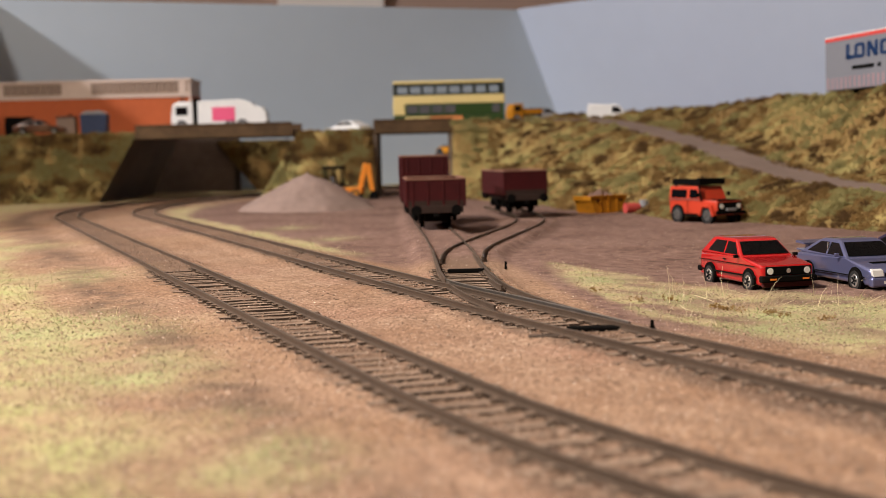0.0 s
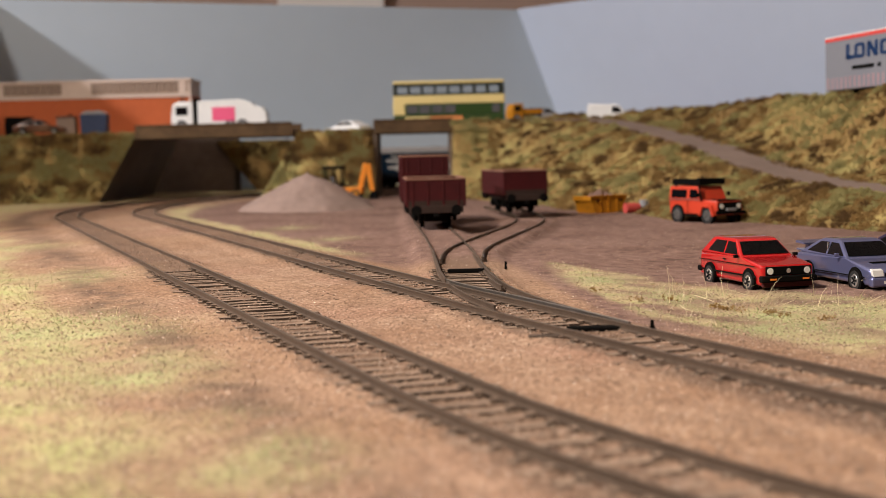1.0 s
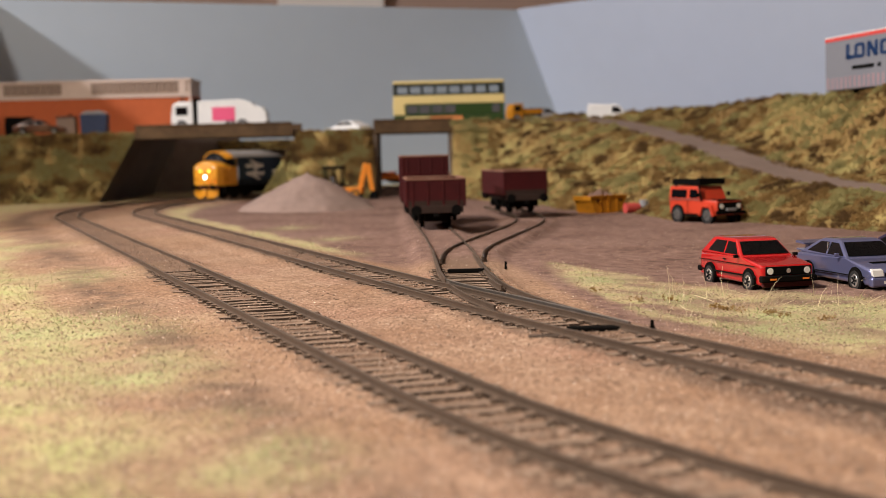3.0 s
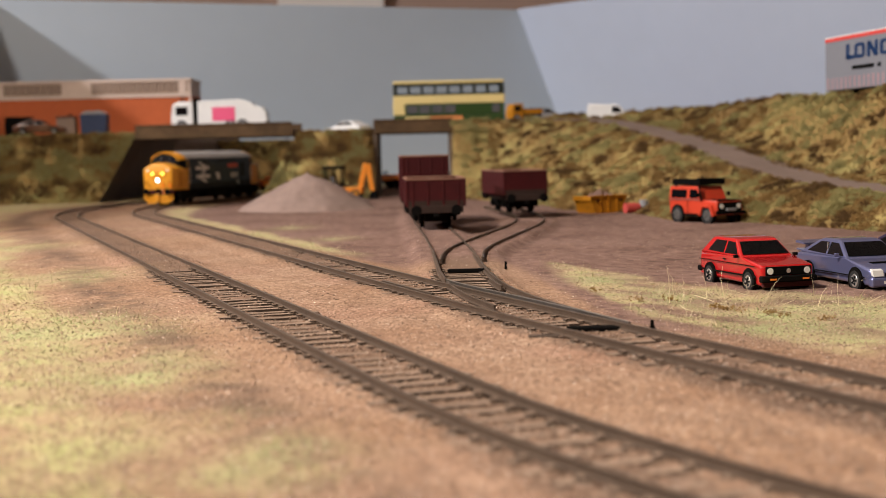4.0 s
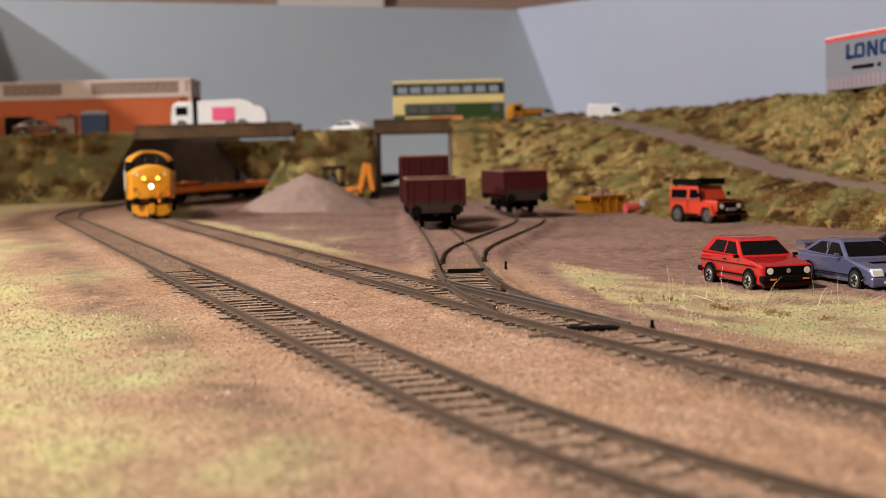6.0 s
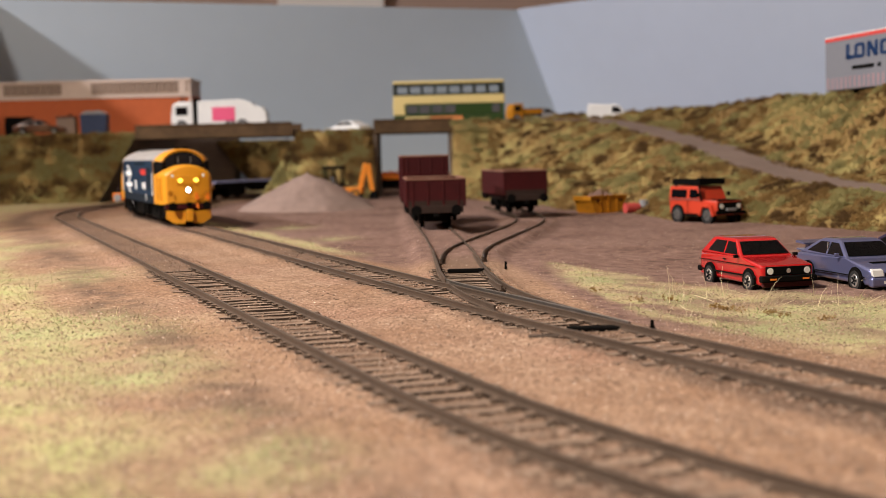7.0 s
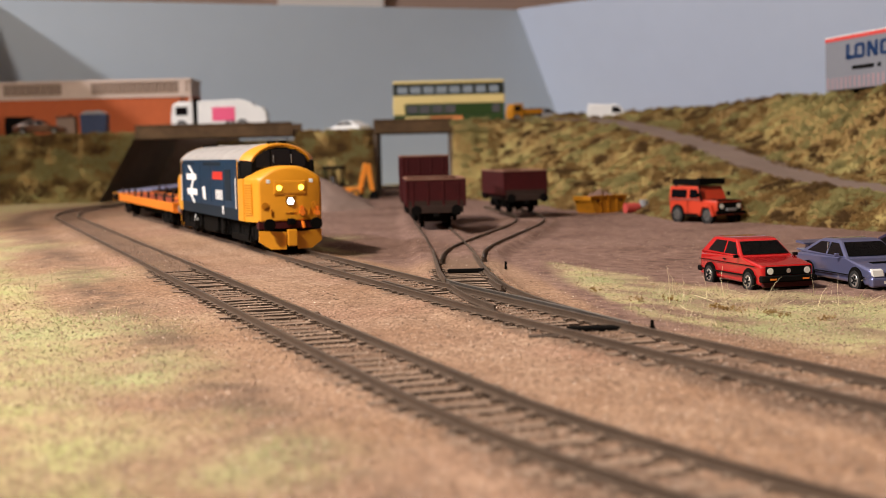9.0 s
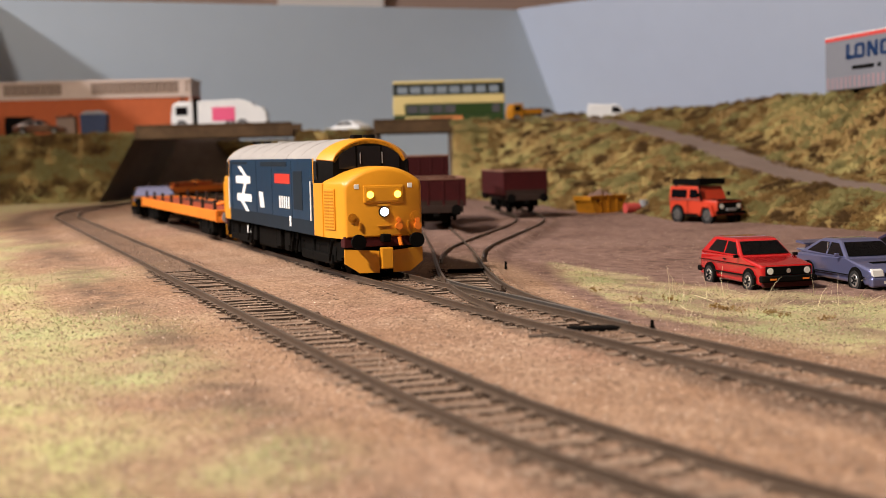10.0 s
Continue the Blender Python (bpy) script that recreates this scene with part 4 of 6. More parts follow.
def roof_rim_mesh(k):
    """Yellow edge of the cab roof: a shell that narrows towards the screen."""
    rings = []
    for x, hw, ze, zt in CAB_RINGS[1:]:
        outer_edge = [(k * x, y, z + 0.12) for y, z in dome(hw, ze, zt)]
        inner_edge = [(k * x, y * 0.93, ze - 0.8 + (z - ze) * 0.9) for y, z in dome(hw, ze, zt)]
        rings.append(outer_edge + inner_edge[::-1])
    return loft(rings)


def cab_band_mesh(k):
    """Black upper cab between waist and roof edge, narrowing to the screen."""
    rings = []
    for x, hw, ze, zt in CAB_RINGS:
        rings.append([(k * x, -hw * 0.998, 33.2)] + [(k * x, y * 0.985, z - 0.5) for y, z in dome(hw, ze, zt)] + [(k * x, hw * 0.998, 33.2)])
    return loft(rings)


def bogie(parent, x, axles, r, wheel_y=8.2, half=33, z=8.5):
    b = new("bogie")
    b.parent = parent
    b.location = (x * MM, 0, 0)
    for k in (-1, 1):
        bm = box(-half, half, k * 12.6 - 1.6, k * 12.6 + 1.6, z - 3.2, z + 3.6, 0.3)
        box(-half * 0.7, half * 0.7, k * 14.2 - 1.0, k * 14.2 + 1.0, z - 5.0, z - 1.5, 0.3, bm=bm)
        for a in axles:
            tube((a - 5.0, k * 14.0, z - 3.4), (a - 5.0, k * 14.0, z + 2.8), 1.3, 8, bm)
            box(a - 2.6, a + 2.6, k * 12.6 - 1.8, k * 12.6 + 1.8, z - 4.2, z + 1.6, 0.3, bm=bm)
            box(a + 4.2, a + 5.6, k * 13.2 - 0.8, k * 13.2 + 0.8, z - 3.5, z + 3.2, bm=bm)
        part("side_frame", bm, BLACK, b)
    for a in axles:
        rail_wheels(b, a, r, y=wheel_y)
    return b


def build_loco():
    c = thing("locomotive", Matrix.Identity(4), "blue diesel locomotive with yellow ends and lit lamps", "locomotive")
    hw = 17.9
    part("body_side", box(-CAB, CAB, -hw, hw, 13.5, 42.4, 0.3), LOCO_BLUE, c, "dark blue body side")
    part("roof", prism([(-hw + 0.1, 41.4)] + dome(hw - 0.1, 42.0, 49.7) + [(hw - 0.1, 41.4)], -88.0, 88.0, axis="x"), LOCO_GREY, c, "pale grey curved roof", smooth=True)
    part("underframe", box(-100, 100, -14, 14, 10, 13.4), BLACK, c)
    for x in (-62, -38, -14, 12, 38, 62):
        part("roof_seam", prism(dome(hw - 0.05, 42.0, 49.8) + [(-p[0], p[1] - 0.5) for p in dome(hw - 0.05, 42.0, 49.8)], x - 0.15, x + 0.15, axis="x"), LOCO_SEAM, c)
    part("roof_fan", tube((-24, 0, 49.2), (-24, 0, 50.1), 6.5, 24), LOCO_SEAM, c)
    for k in (-1, 1):
        def span(a, b):
            return sorted((k * a, k * b))
        part("cab_lower", box(*span(CAB + 0.02, SCREEN - 1.5), -hw - 0.05, hw + 0.05, 13.6, 33.3, 0.25), LOCO_YELLOW, c, "yellow lower cab")
        band = part("cab_window_band", cab_band_mesh(k), BLACK, c, "black cab window surround", smooth=True)
        nose = part("nose", nose_mesh(k), LOCO_YELLOW, c, "yellow nose end", smooth=True)
        part("roof_rim", roof_rim_mesh(k), LOCO_YELLOW, c, "yellow roof edge", smooth=True)
        part("corner_strip", box(*span(CAB - 0.2, CAB + 0.9), -hw - 0.08, hw + 0.08, 33.2, 42.4, 0.1), LOCO_YELLOW, c)
        # screen of three panes set in the black front
        hs, zs, zt = CAB_RINGS[-1][1:]
        for y0, y1 in ((-11.6, -5.2), (-4.4, 4.4), (5.2, 11.6)):
            top = [(y0 + (y1 - y0) * i / 6, min(46.6, zs - 1.6 + (zt - zs) * max(0.0, 1 - abs((y0 + (y1 - y0) * i / 6) / hs) ** 2.1) ** 0.72)) for i in range(7)]
            part("windscreen", prism([(y0, 38.4)] + top + [(y1, 38.4)], *span(SCREEN - 0.6, SCREEN + 0.18), axis="x"), GLASS_CAB, band)
        for y in (-3.6, 4.8):
            part("wiper", box(*span(SCREEN + 0.2, SCREEN + 0.5), y, y + 0.3, 40.2, 44.2), CAR_GREY, band)
        # lamps and fittings on the nose
        f = k * NOSE
        panel = part("headcode_panel", box(*sorted((f - k, f + k * 0.5)), -7.5, 7.5, 26.0, 32.4, 0.4), LOCO_YELLOW, nose)
        part("panel_door", box(*sorted((f, f + k * 0.62)), -6.9, 6.9, 26.6, 31.8, 0.25), LOCO_YELLOW, panel)
        for y in (-5.1, 5.1):
            part("marker_lamp", tube((f, y, 29.1), (f + k * 0.95, y, 29.1), 1.25, 14), MARKER if k > 0 else LENS, nose, "yellow marker lamp")
            bm = tube((f - k * 1.4, y * 2.3, 21.0), (f + k * 0.35, y * 2.3, 21.0), 1.7, 16)
            tube((f + k * 0.3, y * 2.3, 21.0), (f + k * 0.7, y * 2.3, 21.0), 0.8, 10, bm)
            part("lamp_socket", bm, LOCO_SHADE, nose, "dull orange lamp socket")
            part("lamp_bracket", box(*sorted((f - k, f + k * 0.6)), y * 1.75 - 0.4, y * 1.75 + 0.4, 16.8, 19.4, 0.1), LOCO_SHADE, nose)
            part("nose_badge", box(*sorted((f - k * 2.6, f + k * 0.12)), y * 1.95 - 0.95, y * 1.95 + 0.95, 31.2, 33.0, 0.2), WHITE, nose)
        part("head_lamp_surround", tube((f, 0, 22.9), (f + k * 0.5, 0, 22.9), 2.0, 16), BLACK, nose)
        part("head_lamp", tube((f, 0, 22.9), (f + k * 0.9, 0, 22.9), 1.5, 16), HEAD if k > 0 else LENS, nose, "white head lamp")
        part("lamp_iron", box(*sorted((f - k, f + k * 0.5)), -2.3, 2.3, 25.0, 25.6, 0.1), LOCO_YELLOW, nose)
        part("step_plate", box(*sorted((f - k, f + k * 0.4)), -2.4, 2.4, 17.6, 18.1, 0.1), LOCO_YELLOW, nose)
        for y, z in ((5.3, 17.6), (12.4, 17.4)):
            bm = tube((f - k, y, z), (f + k * 1.3, y, z), 1.35, 12)
            tube((f - k, y, z + 2.2), (f + k * 0.9, y, z + 2.2), 0.9, 10, bm)
            part("tail_lamp", bm, AMBER, nose, "orange-red tail lamp")
        for s in (-1, 1):
            grille = part("side_grille", box(*span(98.5, 107.0), s * 16.35 - 0.7, s * 16.35 + 0.7, 16.6, 31.4, 0.2), LOCO_YELLOW, nose)
            grille.matrix_local = Matrix.Translation((k * 102.8 * MM, s * 16.5 * MM, 0)) @ Matrix.Rotation(-k * s * 0.186, 4, "Z") @ Matrix.Translation((-k * 102.8 * MM, -s * 16.35 * MM, 0))
            for i in range(12):
                z = 17.4 + i * 1.15
                part("louvre", box(*span(98.9, 102.6), s * 17.1 - 0.08, s * 17.1 + 0.08, z, z + 0.5), LOCO_SHADE, grille)
                part("louvre", box(*span(103.1, 106.6), s * 17.1 - 0.08, s * 17.1 + 0.08, z, z + 0.5), LOCO_SHADE, grille)
            part("side_window", box(*span(CAB + 1.6, 89.0), s * hw - 0.1, s * hw + 0.1, 34.6, 41.0), GLASS_CAB, band)
            part("cab_door", box(*span(77.5, 82.2), s * (hw + 0.05) - 0.12, s * (hw + 0.05) + 0.12, 19.2, 40.5), LOCO_BLUE, c)
            part("handrail", tube((k * 81.2, s * (hw + 0.6), 19), (k * 81.2, s * (hw + 0.6), 34), 0.3, 6), WHITE, c)
        part("horn_box", box(*span(87, 92), -4.2, -0.6, 49.0, 50.8, 0.3), BLACK, c)
        part("horn_box", box(*span(87, 92), 0.8, 4.2, 49.0, 50.8, 0.3), BLACK, c)
        # buffer beam, buffers, plough
        part("buffer_beam", box(*span(109, 114), -14.8, 14.8, 10.4, 14.4, 0.3), BUFFER_RED, c)
        for s in (-1, 1):
            bm = tube((k * 113.5, s * 10.8, 12.6), (k * 118.0, s * 10.8, 12.6), 1.5, 12)
            tube((k * 118.0, s * 10.8, 12.6), (k * 119.4, s * 10.8, 12.6), 2.7, 20, bm)
            part("buffer", bm, BLACK, c)
            out = ((s * 2.6, 9.0), (s * 14.6, 9.8), (s * 14.6, 4.6), (s * 9.5, 1.2), (s * 2.6, 1.2))
            bm = prism(out, *span(112.5, 113.3), axis="x")
            for v in bm.verts:
                v.co.x += k * (15 - abs(v.co.y / MM)) * 0.24 * MM
            part("snow_plough", bm, LOCO_YELLOW, c, "yellow snow plough blade")
            part("plough_stay", tube((k * 110, s * 12.0, 9.5), (k * 113.2, s * 12.0, 7.0), 0.7, 8), BLACK, c)
        part("plough_centre", box(*span(115, 118), -2.2, 2.2, 2.6, 10.2, 0.4), LOCO_YELLOW, c)
        part("coupling_hook", box(min(k * 113.5, k * 118), max(k * 113.5, k * 118), -1.6, 1.6, 12.2, 15.0, 0.4), BLACK, c)
        part("brake_pipe", tube((k * 114.5, 5.6, 13.5), (k * 115.6, 5.8, 10.6), 0.8, 8), AMBER, c)
    part("fuel_tank", box(-30, 6, -15.2, 15.2, 4.0, 13.0, 0.8), BLACK, c)
    for x0, x1, z0, yw in ((8, 16, 5.5, 15.8), (18, 25, 4.2, 14.6), (27, 34, 7.0, 16.0), (-40, -32, 6.0, 16.0), (-112, -106, 6.5, 14.5), (106, 112, 6.5, 14.5)):
        part("equipment_box", box(x0, x1, -yw, yw, z0, 12.6, 0.4), BLACK, c)
    for x in (-50, -42, 38, 46, 98, -98):
        part("air_pipe", tube((x, -16.3, 5), (x + 5, -16.3, 12.8), 0.5, 6), BLACK, c)
    for s in (-1, 1):
        part("sole_grime", box(-82, 82, s * (hw + 0.06) - 0.05, s * (hw + 0.06) + 0.05, 13.6, 19.0), LOCO_GRIME, c, "grimy black lower body edge")
        for x in (-76, -20, 12, 48):
            part("panel_seam", box(x - 0.1, x + 0.1, s * (hw + 0.05) - 0.05, s * (hw + 0.05) + 0.05, 15.6, 41.5), LOCO_GRIME, c)
    part("filler", box(-52, -49, -16.2, -15.2, 8.5, 12.0), WHITE, c)
    for s in (-1, 1):
        y0, y1 = s * (hw + 0.08) - 0.08, s * (hw + 0.08) + 0.08
        y0, y1 = min(y0, y1), max(y0, y1)

        def mark(name, x0, x1, z0, z1, mat, skew=0.0):
            # facing x runs forward on one side and back on the other
            a, b = (x0, x1) if s < 0 else (-x1, -x0)
            sk = skew if s < 0 else -skew
            part(name, prism(((a, z0), (b, z0), (b + sk, z1), (a + sk, z1)), y0, y1), mat, c)
        # plain white logo shapes, number bars and the red plate
        mark("logo_bar", -66, -33, 31.4, 34.8, WHITE)
        mark("logo_bar", -64, -31, 23.2, 26.6, WHITE)
        mark("logo_stroke", -53, -47, 26.6, 31.4, WHITE, 6.0)
        mark("logo_stroke", -47, -40, 34.8, 39.2, WHITE, -14.0)
        mark("logo_stroke", -44, -37, 18.8, 23.2, WHITE, -12.0)
        mark("crest", -12, -4, 21.5, 28.2, WHITE, -3.0)
        mark("name_plate", 17.5, 45, 32.4, 36.4, RED_PLATE)
        for i in range(5):
            mark("number_bar", 25.5 + i * 4.0, 27.6 + i * 4.0, 22.4, 27.2, WHITE)
        mark("data_panel", 43, 46, 15.5, 19.5, WHITE)
        mark("window_panel", 51, 66, 22.5, 37.5, LOCO_GRIME)
        mark("vent_bar", -78, -40, 40.2, 41.2, LOCO_GRIME)
        mark("vent_bar", -10, 40, 39.4, 41.2, LOCO_GRIME)
    return c, [bogie(c, 74, (-24, 0, 24), 7.2), bogie(c, -74, (-24, 0, 24), 7.2)]


loco, loco_bogies = build_loco()
WAGON_L, WAGON_BASE = 296.0, 212.0


def build_flat(bed, sole, label, load_mat):
    c = thing("bogie_flat_wagon", Matrix.Identity(4), label, "railway wagon", "flat wagons of the train")
    hl, hw = WAGON_L / 2, 16.6
    part("deck", box(-hl, hl, -hw + 1.2, hw - 1.2, 13.0, 15.4), bed, c)
    for s in (-1, 1):
        part("solebar", box(-hl, hl, s * (hw - 0.6) - 0.6, s * (hw - 0.6) + 0.6, 10.4, 16.0, 0.25), sole, c)
        part("truss", prism(((-60, 10.4), (60, 10.4), (44, 5.6), (-44, 5.6)), s * 9 - 0.8, s * 9 + 0.8), BLACK, c)
        for i in range(8 if sole is ORANGE else 0):
            x = -hl + 14 + i * (WAGON_L - 28) / 7
            part("stanchion", box(x - 0.9, x + 0.9, s * (hw - 2.2) - 0.8, s * (hw - 2.2) + 0.8, 15.2, 21.0, 0.2), WAGON_GRIME, c)
        part("headstock", box(s * (hl - 1) - 1, s * (hl - 1) + 1, -hw, hw, 9.8, 16.4, 0.3), ORANGE if sole is ORANGE else SKIP_YELLOW, c)
        buffers(c, s * (hl), s, CAR_GREY if sole is ORANGE else BLACK, 12.6)
    if load_mat:
        if sole is ORANGE:
            part("side_board", box(hl - 90, hl - 6, 13.2, 14.2, 15.2, 19.2, 0.2), bed, c, "raised dark red side board")
            part("top_strip", box(hl - 90, hl - 6, 13.0, 14.4, 19.2, 20.0, 0.1), ORANGE, c)
            part("lashing_bar", tube((hl - 66, -6, 16.6), (hl - 60, 12.8, 20.5), 0.9, 8), ORANGE, c)
            part("spare_beam", box(-hl + 60, hl - 80, 3, 8, 15.4, 16.4, 0.3), WAGON_GRIME, c)
            part("chock", box(hl - 56, hl - 20, 6, 11, 15.4, 17.6, 0.4), BLACK, c)
        else:
            part("load", box(-hl + 8, hl - 8, -14.0, 14.0, 15.4, 17.6, 0.5), load_mat, c, "blue-grey sheeted load")
    return c, [bogie(c, WAGON_BASE / 2, (-12, 12), 6.0, half=19, z=7.0), bogie(c, -WAGON_BASE / 2, (-12, 12), 6.0, half=19, z=7.0)]


flats = [build_flat(BED_RED, ORANGE, "orange bogie flat wagon with a dark red bed and stanchions", BED_RED),
         build_flat(BED_BLUE, BLACK, "black bogie flat wagon with yellow ends and a blue-grey load", BED_BLUE),
         build_flat(BED_RED, ORANGE, "orange bogie flat wagon with a dark red bed and stanchions", BED_RED)]


# ---- double-decker bus on the bridge road
def build_bus():
    c = thing("double_decker_bus", pose(10.5 * MM, 1600 * MM, 72.9 * MM, 0, 0, 0.3), "cream and green double-decker bus on the road bridge", "bus")
    L, w = 124.0, 32.0
    part("lower_deck", box(-L / 2, L / 2, -w / 2, w / 2, 3.6, 15.0, 1.2), BUS_GREEN, c)
    part("window_deck", box(-L / 2 + 0.3, L / 2 - 0.3, -w / 2 + 0.3, w / 2 - 0.3, 15.0, 28.0, 0.6), BUS_GREEN, c)
    part("waist_band", box(-L / 2 - 0.1, L / 2 + 0.1, -w / 2 - 0.15, w / 2 + 0.15, 27.5, 37.0, 0.8), BUS_CREAM, c, "cream waist band")
    for s in (-1, 1):
        part("upper_end", box(s * (L / 2 - 1.0) - 0.8, s * (L / 2 - 1.0) + 0.8, -w / 2 + 0.3, w / 2 - 0.3, 37.0, 50.0, 0.3), BUS_FRAME, c)
        for z0, z1 in ((36.6, 39.2), (48.2, 50.0)):
            part("window_rail", box(-L / 2 + 0.3, L / 2 - 0.3, s * (w / 2 - 0.7) - 0.4, s * (w / 2 - 0.7) + 0.4, z0, z1), BUS_FRAME, c)
        for i in range(9):
            x = -L / 2 + 2.8 + i * 14.7
            part("window_pillar", box(x - 1.3, x + 1.3, s * (w / 2 - 0.7) - 0.4, s * (w / 2 - 0.7) + 0.4, 39.2, 48.2), BUS_FRAME, c)
    part("roof", box(-L / 2, L / 2, -w / 2, w / 2, 49.6, 53.2, 1.4), BUS_CREAM, c, "cream roof")
    part("rear_corner", box(-L / 2 - 0.2, -L / 2 + 13, -w / 2 - 0.2, w / 2 + 0.2, 15.5, 30, 0.6), BUS_CREAM, c)
    for i in range(8):
        x = -L / 2 + 4 + i * 14.7
        for s in (-1, 1):
            pane = part("upper_window", box(x, x + 12.4, s * (w / 2 - 0.6) - 0.2, s * (w / 2 - 0.6) + 0.2, 39.0, 48.4), BUS_CLEAR, c)
            pane.visible_shadow = False
    for i in range(4):
        x = -L / 2 + 15 + i * 14.0
        part("lower_window", box(x, x + 12.0, -w / 2 - 0.1, -w / 2 + 0.7, 17.0, 26.0, 0.3), BUS_GLASS, c)
    part("cab_window", box(L / 2 - 14, L / 2 - 5, -w / 2 - 0.1, -w / 2 + 0.7, 17.0, 26.0, 0.3), BUS_GLASS, c)
    for x0, x1, m in ((-49, -22, BUS_CREAM), (-21, 15, BUS_ORANGE)):
        part("advert_panel", box(x0, x1, -w / 2 - 0.25, -w / 2 + 0.2, 8.0, 13.6), m, c)
    for x in (-30, 36):
        for k in (-1, 1):
            wheel(c, x, k * (w / 2 - 0.2), 6.3, 4, rim=CAR_GREY)
    return c


BUS_GLASS = material("bus_glazing", (0.09, 0.09, 0.095), 0.15, 0, 0.5, 60)
BUS_CLEAR = bpy.data.materials.new("clear_bus_glazing")
BUS_CLEAR.use_nodes = True
clear = BUS_CLEAR.node_tree.nodes["Principled BSDF"]
clear.inputs["Base Color"].default_value = (0.93, 0.94, 0.94, 1)
clear.inputs["Roughness"].default_value = 0.03
clear.inputs["IOR"].default_value = 1.2
clear.inputs["Transmission Weight"].default_value = 1.0
BUS_FRAME = paint("bus_window_frame", (0.012, 0.018, 0.009), 0.4, 0.2)
BUS_ORANGE = paint("bus_advert_orange", (0.62, 0.22, 0.07), 0.4, 0)
build_bus()


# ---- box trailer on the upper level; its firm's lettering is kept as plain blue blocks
def build_trailer():
    c = thing("lorry_trailer", pose(327.8 * MM, 1031 * MM, 82.7 * MM, 0, 0, -80.4), "grey box lorry trailer with a red top edge and blue lettering", "trailer")
    L, w, z0, z1 = 150.0, 33.0, 4.0, 44.0
    part("box", box(-L / 2, L / 2, -w / 2, w / 2, z0, z1, 0.5), TRAILER_GREY, c)
    part("top_band", box(-L / 2 - 0.1, L / 2 + 0.1, -w / 2 - 0.25, w / 2 + 0.25, z1 - 3.0, z1 - 0.3, 0.1), TRAILER_RED, c, "red top band")
    part("roof_cap", box(-L / 2 - 0.15, L / 2 + 0.15, -w / 2 - 0.3, w / 2 + 0.3, z1 - 0.3, z1 + 0.6, 0.1), CAR_WHITE, c)
    y0, y1 = -w / 2 - 0.3, -w / 2 + 0.1
    for i in range(4):
        x = -L / 2 + 30 + i * 20.0 + (6.0 if i == 0 else 0.0)
        if i == 0:
            bm = box(x, x + 5.4, y0, y1, 26, 37)
            box(x, x + 14, y0, y1, 26, 28.8, bm=bm)
        elif i == 2:
            bm = box(x, x + 4.4, y0, y1, 26, 37)
            box(x + 12, x + 16.4, y0, y1, 26, 37, bm=bm)
            prism(((x, 37), (x + 5.4, 37), (x + 16.4, 26), (x + 11, 26)), y0, y1, bm=bm)
        else:
            bm = box(x, x + 4.4, y0, y1, 27.2, 35.8)
            box(x + 12, x + 16.4, y0, y1, 27.2, 35.8 if i == 1 else 31.5, bm=bm)
            box(x + 2, x + 14.4, y0, y1, 26, 28.4, bm=bm)
            box(x + 2, x + 14.4, y0, y1, 34.6, 37, bm=bm)
        part("letter_block", bm, TRAILER_BLUE, c, "blue lettering block")
    part("small_line", box(-L / 2 + 46, -L / 2 + 80, y0, y1, 18.0, 20.8), BLACK, c, "dark line of small writing")
    part("small_line", box(-L / 2 + 86, -L / 2 + 91, y0, y1, 18.0, 20.8), BLACK, c)
    for i in range(19):
        x = -L / 2 + 5 + i * 7.4
        part("skirt_stripe", box(x, x + 1.0, y0, y1 - 0.1, z0 + 0.6, 13.5), TRAILER_PINK, c)
    part("chassis", box(-L / 2 + 2, L / 2 - 2, -9, 9, 1.5, 4.2), BLACK, c)
    for x in (30, 44, 58):
        for k in (-1, 1):
            wheel(c, x, k * 15.8, 3.4, 4, rim=CAR_GREY)
    for k in (-1, 1):
        part("landing_leg", box(-36, -33, k * 9 - 1, k * 9 + 1, 0, 2.0), BLACK, c)


TRAILER_PINK = paint("faded_red_stripe", (0.50, 0.26, 0.27), 0.5, 0)
build_trailer()


